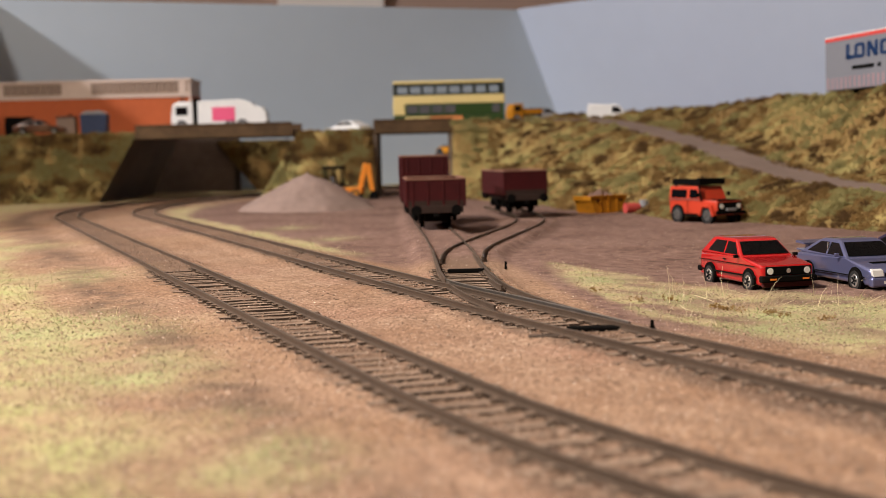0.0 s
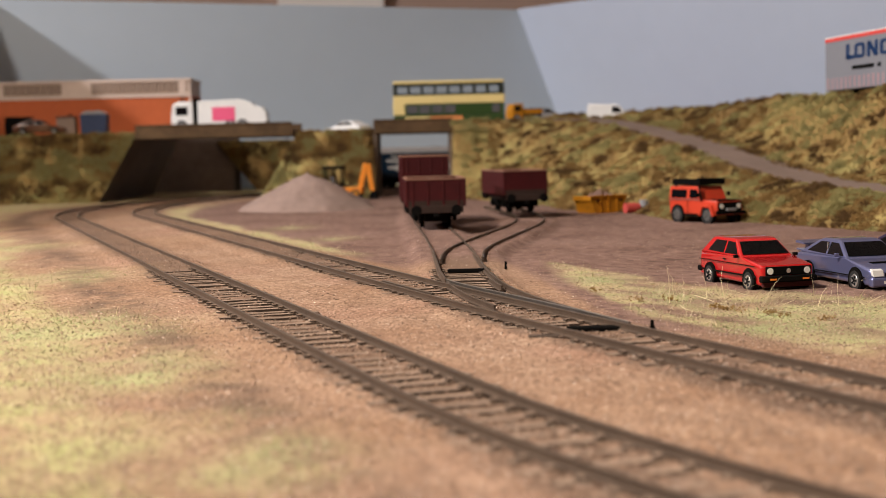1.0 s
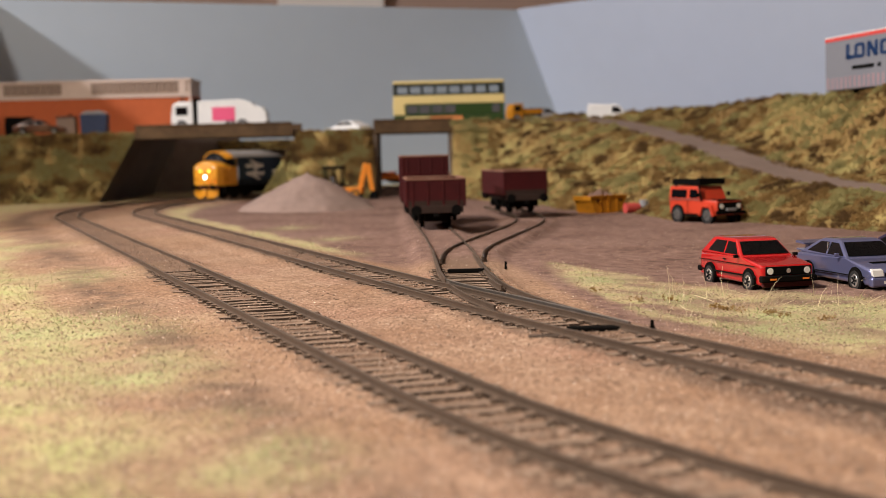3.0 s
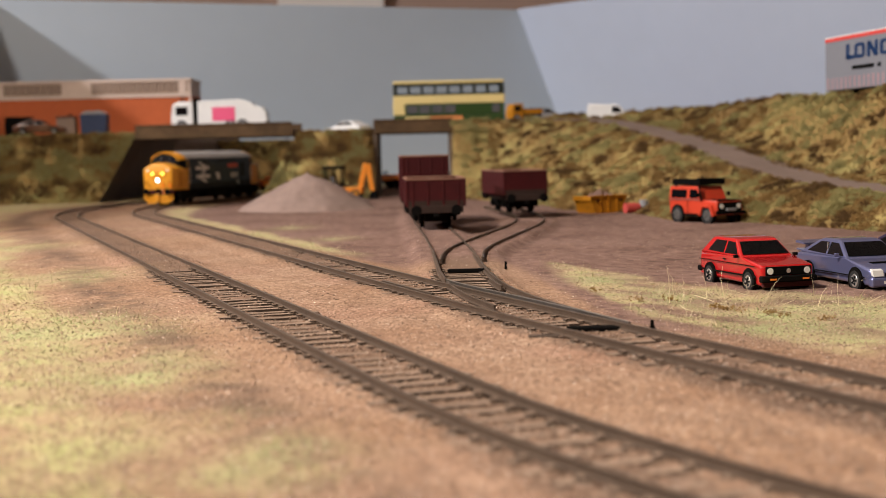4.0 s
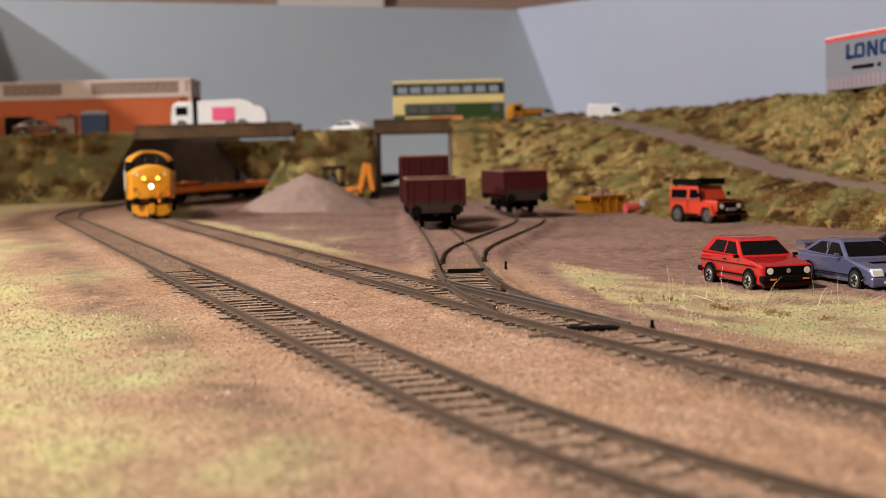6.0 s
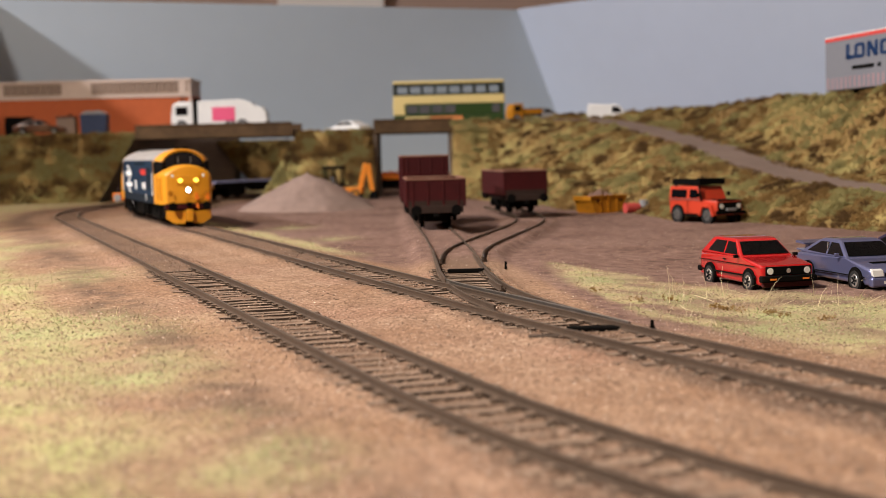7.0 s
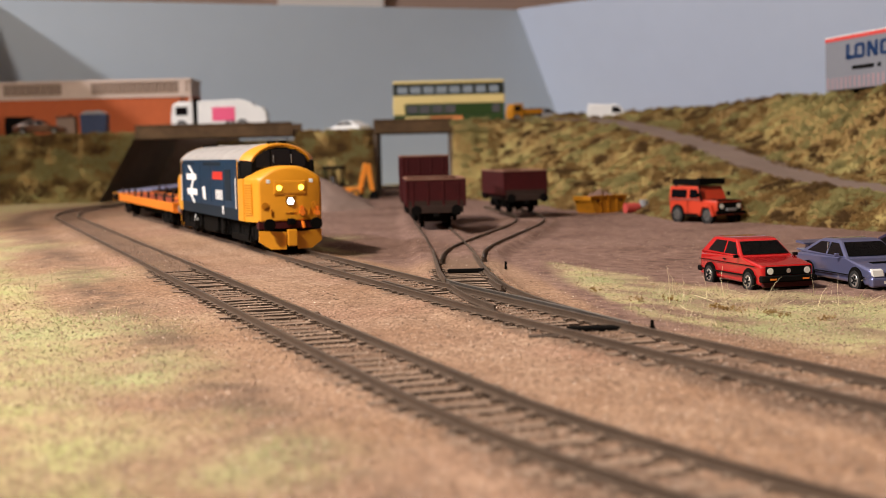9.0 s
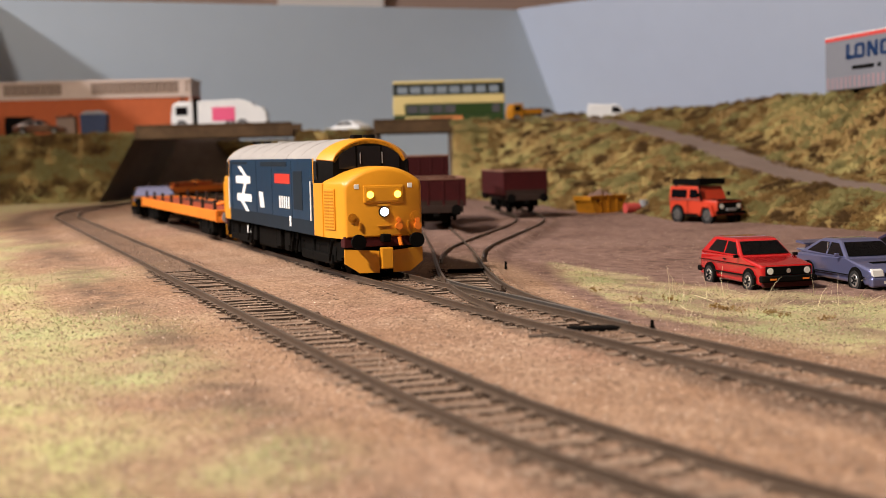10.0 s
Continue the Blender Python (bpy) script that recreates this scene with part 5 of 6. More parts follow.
# ---- factory building above the left bank
def build_factory():
    c = thing("factory_building", pose(-415 * MM, 1700 * MM, 76.5 * MM, 0, 0, 1.0), "orange brick factory with cream framed upper panels", "building")
    L, d = 236.0, 80.0
    part("wall", box(-L / 2, L / 2, 0, d, 0, 45, 0.3), BRICK, c, "orange brick wall")
    part("upper_wall", box(-L / 2, L / 2, 1.0, d, 45, 63), CREAM, c)
    part("lower_band", box(-L / 2 - 1, L / 2 + 1, -1.2, 1.6, 43.5, 48.0, 0.3), CREAM, c)
    part("parapet", box(-L / 2 - 1, L / 2 + 1, -1.2, d + 1, 62, 65.5, 0.4), CREAM, c)
    n = 26
    for i in range(n):
        x = -L / 2 + 5 + i * (L - 10) / n
        if 9 <= i <= 12 or i in (0, 25):
            part("pillar", box(x, x + (L - 10) / n, -0.6, 1.1, 48, 62), CREAM, c)
        else:
            part("upper_panel", box(x + 0.3, x + (L - 10) / n - 0.3, 0.0, 1.2, 48.8, 61.4, 0.2), PANEL_BROWN, c)
    part("roller_door", box(-104, -70, -0.8, 0.3, 1, 24, 0.2), BLACK, c)
    part("door_frame", box(-28, -24, -1.2, 0.2, 0, 26), BLACK, c)
    part("corner_post", box(L / 2 - 2, L / 2 + 1.2, -1.2, 3, 0, 43), CREAM, c)
    part("drain_pipe", tube((L / 2 - 10, -1.5, 0), (L / 2 - 10, -1.5, 43), 0.9, 8), BLACK, c)
    part("roof_sheet", box(-L / 2, L / 2, 1.0, d, 63, 64.5), CAR_GREY, c)


build_factory()


# ---- small vehicles far off
def build_refuse_truck():
    c = thing("refuse_lorry", pose(-244 * MM, 1580 * MM, 75.9 * MM, 0, 0, 180), "white refuse lorry with a pink side panel on the road bridge", "lorry")
    part("chassis", box(-46, 46, -8, 8, 3.5, 7.5), BLACK, c)
    prof = ((22, 6.5), (22, 33), (-25, 34.5), (-36, 31), (-40, 26.5), (-48, 25.5), (-53, 20), (-54, 10), (-50, 6.5))
    part("hopper_body", prism(prof, -15.5, 15.5, bevel=0.8), CAR_WHITE, c, "white rounded refuse body")
    part("side_panel", box(-19, 6, 15.4, 15.9, 11, 26), PINK, c, "pink side panel")
    # Full-width black slab filling the gap between cab and refuse body.
    part("gap_slab", box(22.5, 26.5, -15, 15.4, 6, 36, 0.4), BLACK, c)
    cab = part("cab", prism(((27, 7), (50, 6), (51.5, 15), (49, 30), (45, 31.5), (27, 31.5)), -15.5, 15.5, bevel=0.8), CAR_WHITE, c, "white driving cab")
    part("cab_window", box(33, 46, 15.3, 15.8, 18, 27), GLASS_DARK, cab)
    part("windscreen", box(49.6, 50.6, -13, 13, 17, 27), GLASS_DARK, cab)
    part("roof_marker", box(30, 46, -12, 12, 31.3, 33.0, 0.4), CAR_WHITE, cab)
    for x in (40, -14, -27):
        for k in (-1, 1):
            wheel(c, x, k * 15.6, 6.5, 5, rim=CAR_GREY)
    part("lamp", tube((52, 12, 9), (52.6, 12, 9), 1.5, 10), LENS, cab)


build_refuse_truck()
far_car = dict(width=22.0, roof_w=15.6, wheels=(-17.0, 17.6), r=3.8, glass=S_GLASS, front=((10.3, 11.5, 3.4, 16.0),), group="cars on the road")
car("saloon_car", pose(-104 * MM, 1592 * MM, 67.0 * MM, 0, 0, 140), "small white car on the road over the mound", CAR_WHITE, S_LOWER, S_UPPER, **far_car)
car("saloon_car", pose(-447 * MM, 1590 * MM, 76.5 * MM, 0, 0, 4), "brown saloon car with chrome trim before the factory", CAR_BROWN, S_LOWER, S_UPPER, **far_car)
car("saloon_car", pose(120 * MM, 1610 * MM, 76.5 * MM, 0, 0, 3), "grey car queueing on the road behind a yellow lorry", CAR_GREY, S_LOWER, S_UPPER, **far_car)


def build_van():
    c = thing("delivery_van", pose(178 * MM, 1490 * MM, 70.5 * MM, 0, 3.5, -8), "small white delivery van at the top of the ramp road", "van")
    body = ((-24, 3.0), (22, 3.0), (24, 5), (23.5, 10), (16, 12.5), (9, 20.5), (6, 21.5), (-23, 21.5), (-24.2, 18))
    part("body", prism(body, -10.6, 10.6, bevel=0.9), CAR_WHITE, c)
    for k in (-1, 1):
        part("side_window", prism(((13.2, 13.2), (8.4, 19.2), (1.5, 19.2), (1.5, 13.2)), k * 10.6 - 0.15, k * 10.6 + 0.15), GLASS_DARK, c)
        part("headlight", box(23.0, 24.2, k * 8 - 1.6, k * 8 + 1.6, 7, 10, 0.3), LENS, c)
        for x in (-15, 15):
            wheel(c, x, k * 10.7, 4.0, 2.6, rim=CAR_GREY)
    part("windscreen", prism(((16.2, 12.9), (9.4, 20.6), (9.0, 20.2), (15.6, 12.6)), -9, 9), GLASS_DARK, c)
    part("roof_beacon", box(2, 4.5, -2.2, 2.2, 21.5, 23, 0.3), GLOSSY, c)


GLOSSY = paint("gloss_white", (0.85, 0.87, 0.9), 0.08, 0.8)
build_van()


def build_tipper():
    c = thing("tipper_lorry", pose(91 * MM, 1575 * MM, 77.5 * MM, 0, 0, -165), "small yellow lorry on the road beside the bus", "lorry")
    part("cab", prism(((2, 4), (15, 4), (15.5, 12), (13, 20), (2, 20.5)), -11, 11, bevel=0.7), SKIP_YELLOW, c)
    part("cab_window", box(5, 12, 10.9, 11.3, 12, 18), GLASS_DARK, c)
    part("bed", box(-20, 1, -11, 11, 7, 15, 0.5), BLACK, c)
    part("side_board", box(-20, 1, 10.6, 11.6, 9, 14), SKIP_YELLOW, c)
    for x in (9, -13):
        for k in (-1, 1):
            wheel(c, x, k * 11.2, 4.5, 3, rim=CAR_GREY)


build_tipper()


def build_containers():
    c = thing("skip_container", pose(-390 * MM, 1610 * MM, 76.5 * MM, 0, 0, 2), "navy blue waste container beside the factory", "container")
    part("body", prism(((-14, 0), (14, 0), (15, 22), (-15, 22)), -10, 10, bevel=0.5), NAVY, c)
    part("lid", prism(((-15, 22), (15, 22), (8, 26), (-8, 26)), -10.4, 10.4, bevel=0.4), CAR_GREY, c)
    for x in (-10, 0, 10):
        part("rib", box(x - 0.6, x + 0.6, -10.7, -9.8, 1, 21.5), NAVY, c)
    h = thing("brown_hut", pose(-424 * MM, 1620 * MM, 76.5 * MM, 0, 0, 2), "small brown hut beside the waste container", "hut")
    part("wall", box(-10, 10, -9, 9, 0, 19, 0.3), PANEL_BROWN, h)
    part("roof", box(-11, 11, -10, 10, 19, 21, 0.4), CAR_BROWN, h)


build_containers()


# ---- yard clutter: skip with rubble, drum, spoil heap, digger
def build_skip():
    c = thing("rubble_skip", pose(116 * MM, 1040 * MM, 0, 0, 0, 33) @ Matrix.Scale(0.84, 4), "yellow skip heaped with brown rubble beside the bank", "skip")
    prof = ((-15, 0.2), (15, 0.2), (20, 15), (-20, 15))
    bm = prism(prof, -12, 12)
    top = [f for f in bm.faces if f.normal.z > 0.9 or all(abs(v.co.z - 15 * MM) < 1e-6 for v in f.verts)]
    r = bmesh.ops.inset_region(bm, faces=top, thickness=1.0 * MM)
    for v in {v for f in top for v in f.verts}:
        v.co.z -= 4 * MM
    part("tub", bm, SKIP_YELLOW, c)
    part("rim", box(-20.6, 20.6, -12.8, -11.6, 14.0, 15.6, 0.2), SKIP_YELLOW, c)
    for k in (-1, 1):
        part("lifting_lug", tube((k * 13, -12.0, 11), (k * 13, -14.0, 11), 1.2, 10), BLACK, c)
    for k in (-9, 0, 9):
        part("rib", box(k - 0.6, k + 0.6, -12.7, -11.9, 1.0, 14.0), SKIP_YELLOW, c)
    rng = random.Random(3)
    bm = bmesh.new()
    for i in range(90):
        x, y = rng.uniform(-16, 16), rng.uniform(-10, 10)
        z = 12.5 + 8.0 * math.exp(-(x * x / 90 + y * y / 60)) * rng.uniform(0.5, 1.0)
        s = rng.uniform(1.2, 2.8) * MM
        bmesh.ops.create_icosphere(bm, subdivisions=1, radius=s, matrix=Matrix.Translation((x * MM, y * MM, z * MM)) @ Euler((rng.random() * 6, rng.random() * 6, 0)).to_matrix().to_4x4() @ Matrix.Diagonal((1, rng.uniform(0.5, 1), rng.uniform(0.5, 0.9), 1)))
    part("rubble", bm, RUBBLE, c, "heaped brown rubble")
    d = thing("oil_drum", pose(137 * MM, 1022 * MM, 3.6 * MM, 0, 90, 20), "red oil drum lying on its side by the skip", "drum")
    bm = tube((0, 0, -5.2), (0, 0, 5.2), 3.5, 18)
    for z in (-5, -1.7, 1.7, 5):
        tube((0, 0, z - 0.3), (0, 0, z + 0.3), 3.75, 18, bm)
    part("barrel", bm, material("faded_drum_red", (0.40, 0.06, 0.05), 0.6, 0, 0.3, 150), d)
    e = thing("oil_drum", pose(147 * MM, 1030 * MM, 0.0, 0, 0, 0), "dull grey drum standing by the skip", "drum")
    part("barrel", tube((0, 0, 0), (0, 0, 9), 3.4, 18), CAR_GREY, e)


build_skip()

spx, spy = -118.0, 1245.0


def heap(x, y):
    dx, dy = x - spx, (y - spy)
    r = math.hypot(dx / 1.0, dy / 1.1) + 4 * bumps(x, y, 30, 3)
    z = 34 * (1 - r / 62)
    if z < 0:
        return -2.0
    z = z - 3.5 * math.exp(-(r / 12) ** 2) + 0.7 * bumps(x, y, 7, 5) + 1.5 * bumps(x, y, 20, 6)
    return z * smoothstep(z / 4)


heap_ob = sheet("spoil_heap", [float(x) for x in np.arange(-192, -44, 2.0)], [float(y) for y in np.arange(1165, 1326, 2.5)], heap, SPOIL)
heap_ob.name = "gravel_mound"
tagged(heap_ob, "conical mound of grey-pink gravel on the yard", "gravel mound", kind="stuff")


def build_digger():
    c = thing("digger", pose(-96 * MM, 1455 * MM, 0, 0, 0, -6), "orange backhoe digger with a black cab behind the heap", "digger")
    part("chassis", box(-20, 16, -9, 9, 6, 13, 0.8), DIGGER, c)
    cab = part("cab_frame", box(-24, -4, -9, 9, 13, 16, 0.5), BLACK, c)
    for x in (-23, -14, -5):
        for k in (-1, 1):
            part("cab_post", box(x - 0.9, x + 0.9, k * 8.4 - 0.8, k * 8.4 + 0.8, 15, 33), BLACK, cab)
    part("cab_roof", box(-25, -3, -9.8, 9.8, 32, 35, 0.8), BLACK, cab)
    part("seat", box(-17, -12, -3, 3, 15, 24, 0.8), CAR_GREY, cab)
    part("boom", prism(((10, 10), (15, 10), (22, 36), (17, 38), (13, 24)), -2.2, 2.2, bevel=0.4), DIGGER, c, "raised orange boom")
    part("dipper", prism(((18, 36), (24, 37), (28, 8), (24, 6)), -1.8, 1.8, bevel=0.4), DIGGER, c)
    part("bucket", prism(((22, 0.5), (31, 1), (30, 9), (24, 9)), -5, 5, bevel=0.4), BLACK, c)
    for x, r in ((-14, 8.0), (9, 5.5)):
        for k in (-1, 1):
            wheel(c, x, k * 10.5, r, 4.5, rim=SKIP_YELLOW)


build_digger()

# a slim dark point indicator and posts by the turnout
for px_, py_, hh in ((54.2, 368.0, 1.9), (25.0, 566.0, 2.4), (20.6, 463.0, 1.9), (23.7, 363.0, 1.3)):
    p = thing("point_post", pose(px_ * MM, py_ * MM, 0), "small dark marker post beside the turnout", "post", "turnout posts")
    part("stem", box(-0.45, 0.45, -0.45, 0.45, -1, hh + 0.9, 0.1), BLACK, p)
    part("foot", box(-0.6, 0.6, -0.5, 0.5, 0.2, 1.2), BLACK, p)


# ---- pieces: sleepers
rs = random.Random(11)
sleepers(inner, -330, 1250, main_track, 8.0, rng=rs)
sleepers(outer, -420, 1250, outer_track, 8.0, rng=rs)
sleepers(left_way, 132, 212, yard_track, 7.6, SHORT_MESH, rs)


# ---- loose stuff: grains, grass fibres, clumps of scrub
def scatter(name, places, shapes, mat, label, category):
    """Joins many small shapes at the given places into one mesh."""
    verts, faces, base = [], [], 0
    V, F = [], []
    for k, (m, i) in enumerate(places):
        sv, sf = shapes[i]
        V.append((np.c_[sv, np.ones(len(sv))] @ np.array(m).T)[:, :3])
        F.append(np.array(sf) + base)
        base += len(sv)
    V = np.concatenate(V)
    F = np.concatenate(F)
    me = bpy.data.meshes.new(name)
    me.vertices.add(len(V))
    me.vertices.foreach_set("co", V.ravel())
    w = F.shape[1]
    me.loops.add(F.size)
    me.loops.foreach_set("vertex_index", F.ravel())
    me.polygons.add(len(F))
    me.polygons.foreach_set("loop_start", np.arange(0, F.size, w))
    me.update()
    me.validate()
    me.materials.append(mat)
    return tagged(new(name, me), label, category, kind="stuff")


def grain_shape(rng):
    t = (1 + 5 ** 0.5) / 2
    v = np.array([(0, 0, 1), (0.95, 0, -0.1), (-0.4, 0.85, 0.05), (-0.5, -0.8, 0.1), (0, 0, -0.8)]) * np.array([rng.uniform(0.6, 1.2) for _ in range(15)]).reshape(5, 3)
    f = [(0, 1, 2), (0, 2, 3), (0, 3, 1), (4, 2, 1), (4, 3, 2), (4, 1, 3)]
    return v, f


def blade_shape(rng):
    lean = rng.uniform(0.3, 0.95)
    w = 0.026
    v = np.array([(-w, 0, 0), (w, 0, 0), (-w * 0.8, lean * 0.35, 0.55), (w * 0.8, lean * 0.35, 0.55), (0, lean, 0.85)])
    return v, [(0, 1, 3), (0, 3, 2), (2, 3, 4)]


def clump_shape(rng):
    """A ragged tuft: bent leaflets around a centre."""
    vs, fs = [], []
    for k in range(22):
        d = Vector((rng.gauss(0, 1), rng.gauss(0, 1), rng.gauss(0.3, 1))).normalized()
        s = Vector((rng.gauss(0, 1), rng.gauss(0, 1), rng.gauss(0, 1))).cross(d).normalized() * rng.uniform(0.09, 0.2)
        a = d * rng.uniform(0.1, 0.5)
        b = d * rng.uniform(0.7, 1.2)
        n = len(vs)
        vs += [tuple(a - s), tuple(a + s), tuple(b + s * 0.4)]
        fs.append((n, n + 1, n + 2))
    return np.array(vs), fs


def turned(rng, x, y, z, s, tilt=3.1):
    return Matrix.Translation((x * MM, y * MM, z * MM)) @ Euler((rng.uniform(-tilt, tilt), rng.uniform(-tilt, tilt), rng.uniform(0, 6.3))).to_matrix().to_4x4() @ Matrix.Scale(s * MM, 4)


sr = random.Random(21)
grains = [grain_shape(sr) for _ in range(12)]
GRAIN = material("ballast_grain", (0.38, 0.25, 0.175), 0.95, 0, 0.2, 300, 0, hue_random=0.7)
PALE = material("pale_chip", (0.72, 0.58, 0.46), 0.8, 0, 0.3, 300, 0, hue_random=0.4)
YARD_GRIT = material("yard_grit", (0.24, 0.155, 0.125), 0.95, 0, 0.3, 300, 0, hue_random=0.6)
DARKCHIP = material("dark_chip", (0.10, 0.06, 0.045), 0.9, 0, 0.3, 300, 0, hue_random=0.4)


def on_track(x, y):
    d = track_distance(x, y)
    return min(abs(d), abs(d - 61)) < 8.0


def visible_spot(rng, near=170.0, far=1500.0, power=2.2):
    y = near + (far - near) * rng.random() ** power
    return rng.uniform(-0.36, 0.36) * y, y


def grain_places(n, lo, hi, power=2.2, keep=None):
    out = []
    for _ in range(n):
        x, y = visible_spot(sr, power=power)
        if keep and not keep(x, y):
            continue
        if y > 700 and x > interp(y, FOOT):
            continue
        s = sr.uniform(lo, hi) * (0.75 if y > 500 else 1)
        out.append((turned(sr, x, y, ground_height(x, y) - s * 0.1 + (0.0 if not on_track(x, y) else 0.25), s), sr.randrange(12)))
    return out


scatter("ballast_grains", grain_places(80000, 0.2, 0.55), grains, GRAIN, "fine sandy brown ballast grains", "ballast")
scatter("pale_chips", grain_places(7000, 0.16, 0.42), grains, PALE, "scattered pale stone chips", "gravel")
yard_grit = grain_places(14000, 0.2, 0.5, 1.2, lambda x, y: yard_amount(x, y) > 0.5)
scatter("yard_grit", yard_grit, grains, YARD_GRIT, "reddish grey grit strewn over the yard", "gravel")
scatter("dark_chips", grain_places(1600, 0.18, 0.45), grains, DARKCHIP, "scattered dark earth crumbs", "gravel")

blades = [blade_shape(sr) for _ in range(10)]
STRAW = material("straw_fibre", (0.60, 0.50, 0.31), 0.8, 0, 0.25, 200, 0, hue_random=0.35)
GREENF = material("green_fibre", (0.31, 0.34, 0.15), 0.8, 0, 0.3, 200, 0, hue_random=0.35)
straw, green = [], []
for _ in range(260000):
    x, y = visible_spot(sr, 170, 1500, 1.7)
    if on_track(x, y) or (y > 700 and x > interp(y, FOOT)):
        continue
    if sr.random() > grass_amount(x, y) ** 1.3 * 0.75:
        continue
    s = sr.uniform(1.0, 2.8) if y > 380 else sr.uniform(0.7, 1.7)
    m = turned(sr, x, y, ground_height(x, y) - 0.05, s, 1.3)
    (green if sr.random() < 0.2 + 0.35 * bumps(x, y, 30, 4) + 0.6 * green_amount(x, y) else straw).append((m, sr.randrange(10)))
scatter("straw_grass", straw, blades, STRAW, "pale straw-coloured static grass fibres", "grass")
scatter("green_grass", green, blades, GREENF, "short green static grass fibres", "grass")
# long dry stalks before the parked cars
stalks = []
for _ in range(46):
    x, y = sr.uniform(70, 135), sr.uniform(425, 470)
    stalks.append((Matrix.Translation((x * MM, y * MM, (ground_height(x, y) + 0.1) * MM)) @ Euler((sr.uniform(-1.2, 1.2), sr.uniform(-1.2, 1.2), sr.uniform(0, 6.3))).to_matrix().to_4x4() @ Matrix.Diagonal((3.2 * MM, 9 * MM, sr.uniform(6, 12) * MM, 1)), sr.randrange(10)))
scatter("dry_stalks", stalks, blades, STRAW, "long dry straw stalks beside the parked cars", "grass")

# scrub on the banks
clumps = [clump_shape(sr) for _ in range(10)]
SCRUB_A = material("scrub_ochre", (0.265, 0.162, 0.056), 0.95, 0, 0.25, 40, 0, hue_random=0.14)
SCRUB_B = material("scrub_green", (0.315, 0.275, 0.112), 0.95, 0, 0.25, 40, 0, hue_random=0.14)
SCRUB_C = material("scrub_dark", (0.118, 0.067, 0.026), 0.95, 0, 0.25, 40, 0, hue_random=0.14)
spots = {0: [], 1: [], 2: []}


def add_clump(x, y, z, s, bias=0.0):
    v = 0.9 * bumps(x, y + z * 1.3, 52, 20.0) + 1.0 * bumps(x, y + z * 1.5, 19, 24.0) + sr.uniform(-0.14, 0.14) + bias
    k = 1 if v > 0.12 else (2 if v < -0.27 else 0)
    spots[k].append((turned(sr, x, y, z, s), sr.randrange(10)))


for _ in range(60000):
    y = sr.uniform(600, 1560)
    x = sr.uniform(interp(y, FOOT) - 2, 330)
    n = interp(y, ROADX)
    if n + 5 + 5 * bumps(y, 0, 12, 3) < x < n + 34 + 7 * bumps(y, 9, 14, 5):
        continue
    if x > n + 42 and sr.random() < 0.35 and x > n + 120:
        continue
    add_clump(x, y, max(right_bank(x, y), 0) + sr.uniform(-0.5, 0.9), sr.uniform(0.7, 2.1))
for (x0t, x0b, x1t, x1b, y0, sl, top, cnt, bias) in ((-520, -520, -330, -366, 1545, 40, 76, 6500, 0.05), (-154, -194, -74, -70, 1545, 45, 73, 4500, -0.03), (-292, -236, -120, -90, 1850, 20, 67, 3200, -0.15)):
    for _ in range(cnt):
        k = sr.random() ** 0.8
        xl, xr = x0b + (x0t - x0b) * k, x1b + (x1t - x1b) * k
        x = xl + (xr - xl) * sr.random()
        add_clump(x, y0 - sl * (1 - k) ** 1.4 - sr.uniform(0, 3.5), top * k + sr.uniform(-0.5, 1.2), sr.uniform(1.0, 2.6), bias)
# low rounded bushes over the slopes
for _ in range(1000):
    y = sr.uniform(720, 1540)
    f, n = interp(y, FOOT), interp(y, ROADX)
    x = sr.uniform(f + 2, n - 1) if sr.random() < 0.6 else sr.uniform(n + 38, n + 105)
    z, r = right_bank(x, y), sr.uniform(2.5, 7.0)
    tone = 0.9 * bumps(x, y + z * 1.3, 52, 20.0) + 0.8 * bumps(x, y + z * 1.5, 19, 24.0) + sr.uniform(-0.1, 0.12)
    k = 1 if tone > 0.1 else (2 if tone < -0.22 else 0)
    for j in range(int(9 * r)):
        a = Vector((sr.gauss(0, 1), sr.gauss(0, 1), abs(sr.gauss(0, 1)))).normalized() * r * sr.uniform(0.5, 1.0)
        spots[k].append((turned(sr, x + a.x, y + a.y, z - 0.6 + a.z * 0.85, sr.uniform(0.8, 1.8)), sr.randrange(10)))
# leaf crumbs on the verge before the cars
litter = []
for cx, cy in ((61, 442), (86, 430), (88.5, 428), (84, 433), (100, 413), (97, 418), (73, 452), (50, 470), (110, 405)):
    for j in range(16):
        x, y = cx + sr.gauss(0, 1.3), cy + sr.gauss(0, 1.3)
        litter.append((turned(sr, x, y, ground_height(x, y) + sr.uniform(0, 1.4), sr.uniform(0.35, 0.8)), sr.randrange(10)))
scatter("leaf_litter", litter, clumps, SCRUB_A, "small dark brown leaf crumbs on the grass verge", "leaf litter")
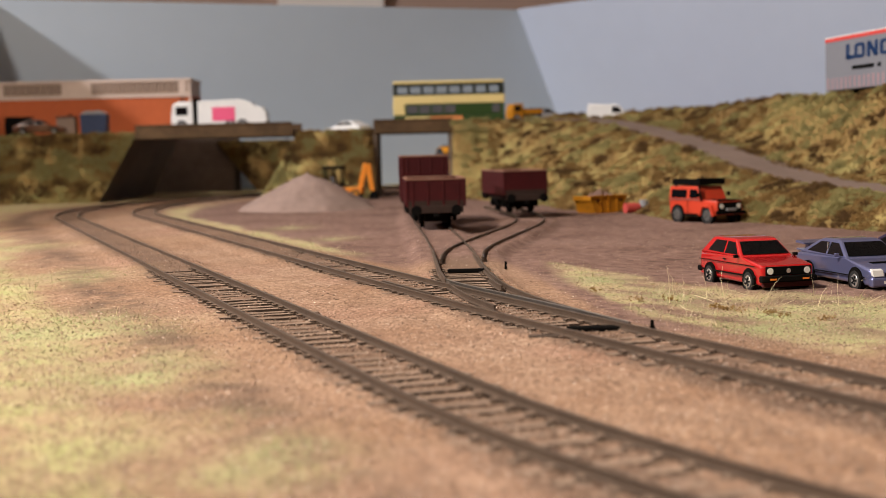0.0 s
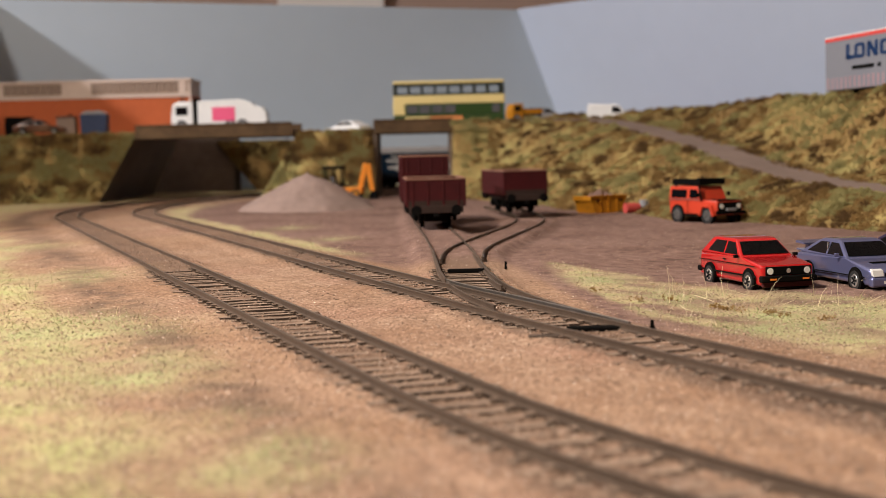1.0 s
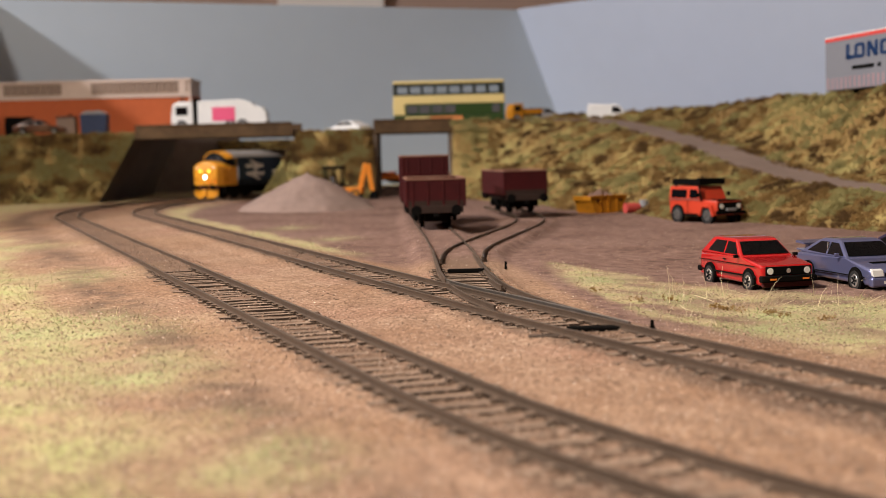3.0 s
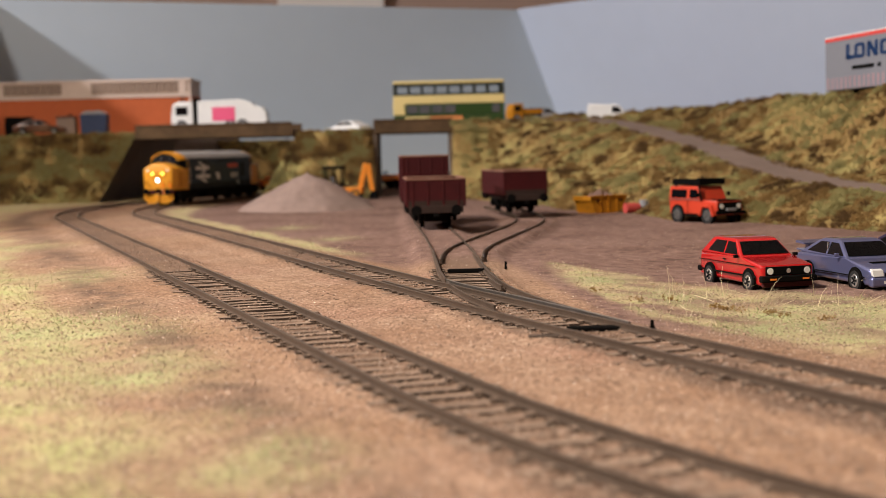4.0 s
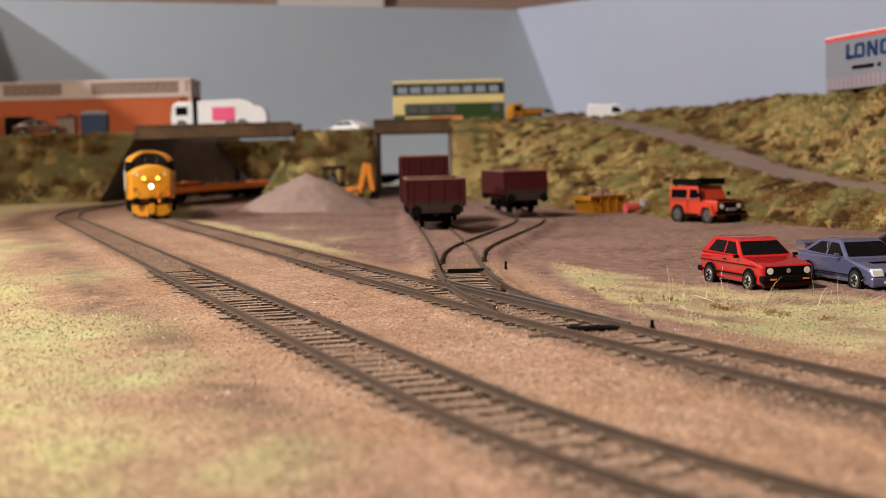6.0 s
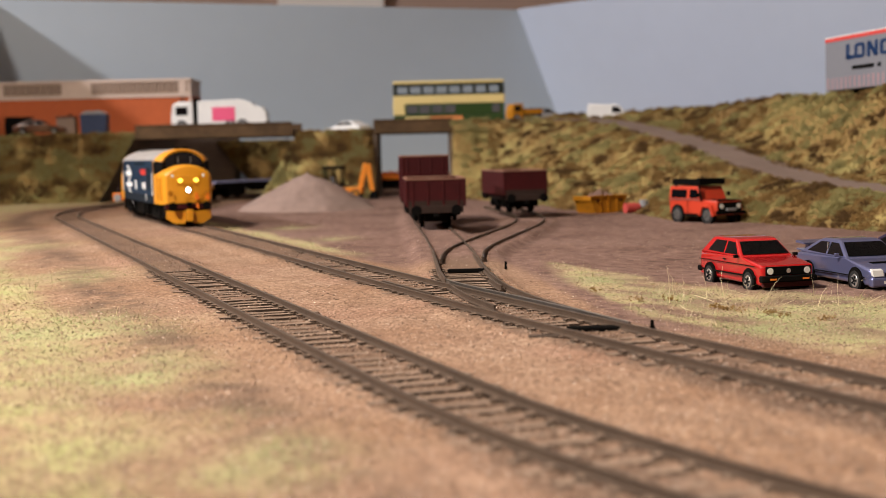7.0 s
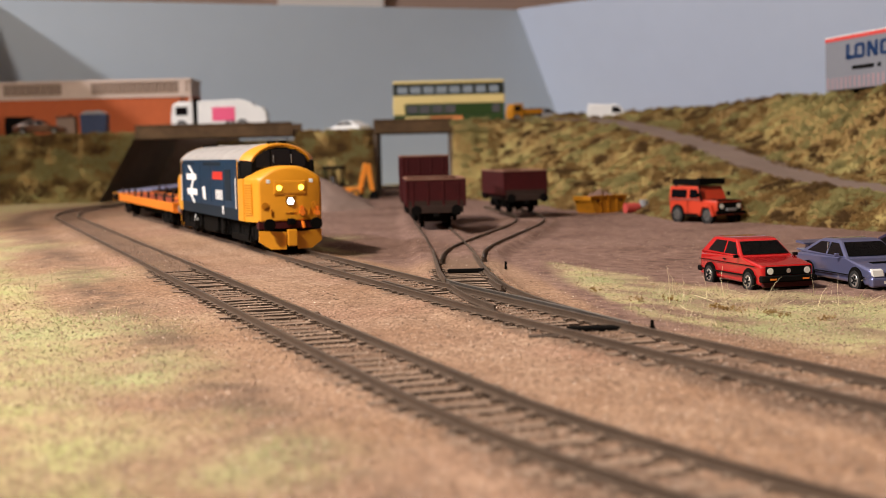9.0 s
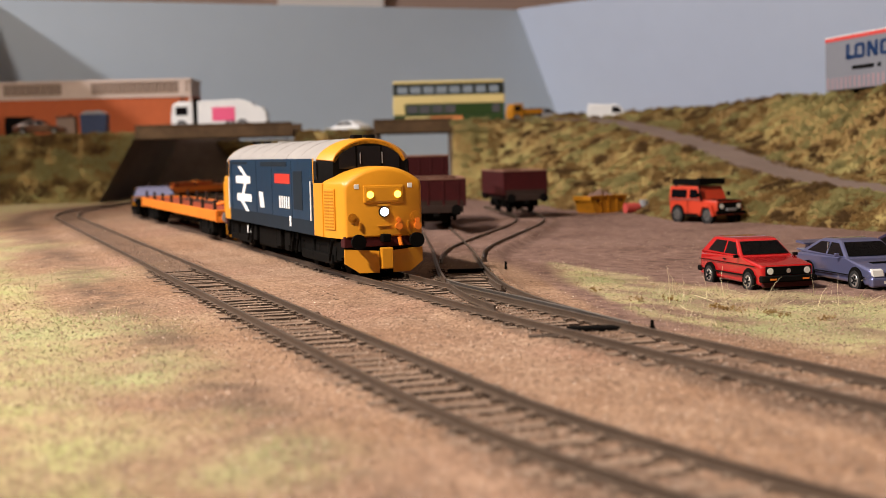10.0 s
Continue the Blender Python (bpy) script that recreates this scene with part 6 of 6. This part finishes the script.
# taller dark bushes along the crest
for _ in range(170):
    y = sr.uniform(820, 1500)
    x = interp(y, ROADX) + 42 + 58 + sr.uniform(-14, 30)
    z = right_bank(x, y)
    for j in range(34):
        a = Vector((sr.gauss(0, 1), sr.gauss(0, 1), sr.gauss(0, 1))).normalized() * sr.uniform(0.4, 3.4)
        spots[2 if j % 3 else 0].append((turned(sr, x + a.x, y + a.y, z + 1.2 + a.z * 0.8, sr.uniform(0.7, 1.5)), sr.randrange(10)))
for k, (mat, lab) in enumerate(((SCRUB_A, "ochre scrub tufts covering the banks"), (SCRUB_B, "pale green scrub tufts covering the banks"), (SCRUB_C, "dark brown scrub tufts covering the banks"))):
    scatter("scrub_tufts", spots[k], clumps, mat, lab, "scrub")


# ---- motion
def train_s(t):
    d = 10.0 - t
    return 48.6 + 147.5 * d - 0.87 * d * d + 0.0195 * d ** 3


def riding(lead, base):
    """Pose of a vehicle whose leading bogie stands at lead, its bogies base apart; and how far each bogie turns in it."""
    (a, ta), (b, tb) = line(lead), line(lead + base)
    d = a - b
    m = (a + b) / 2
    h = math.atan2(d.y, d.x)
    turn = [(th + math.pi - h + math.pi) % (2 * math.pi) - math.pi for th in (ta, tb)]
    return Matrix.Translation((m.x * MM, m.y * MM, TOP * MM)) @ Matrix.Rotation(h, 4, "Z"), turn


def run(vehicle, bogies, base, gap):
    rows, front, rear = [], [], []
    for i in range(41):
        t = i * 0.25
        m, turn = riding(train_s(t) + gap, base)
        rows.append((t, m))
        front.append((t, pose(base / 2 * MM, 0, 0, 0, 0, math.degrees(turn[0]))))
        rear.append((t, pose(-base / 2 * MM, 0, 0, 0, 0, math.degrees(turn[1]))))
    walk(vehicle, rows)
    walk(bogies[0], front)
    walk(bogies[1], rear)


def motions():
    run(loco, loco_bogies, 148.0, 0.0)
    for (vehicle, bogies), k in zip(flats, range(3)):
        gap = 74.0 + 123.0 + 3.0 + k * (WAGON_L + 12.0) + (WAGON_L - WAGON_BASE) / 2 + 5.0
        run(vehicle, bogies, WAGON_BASE, gap)


motions()
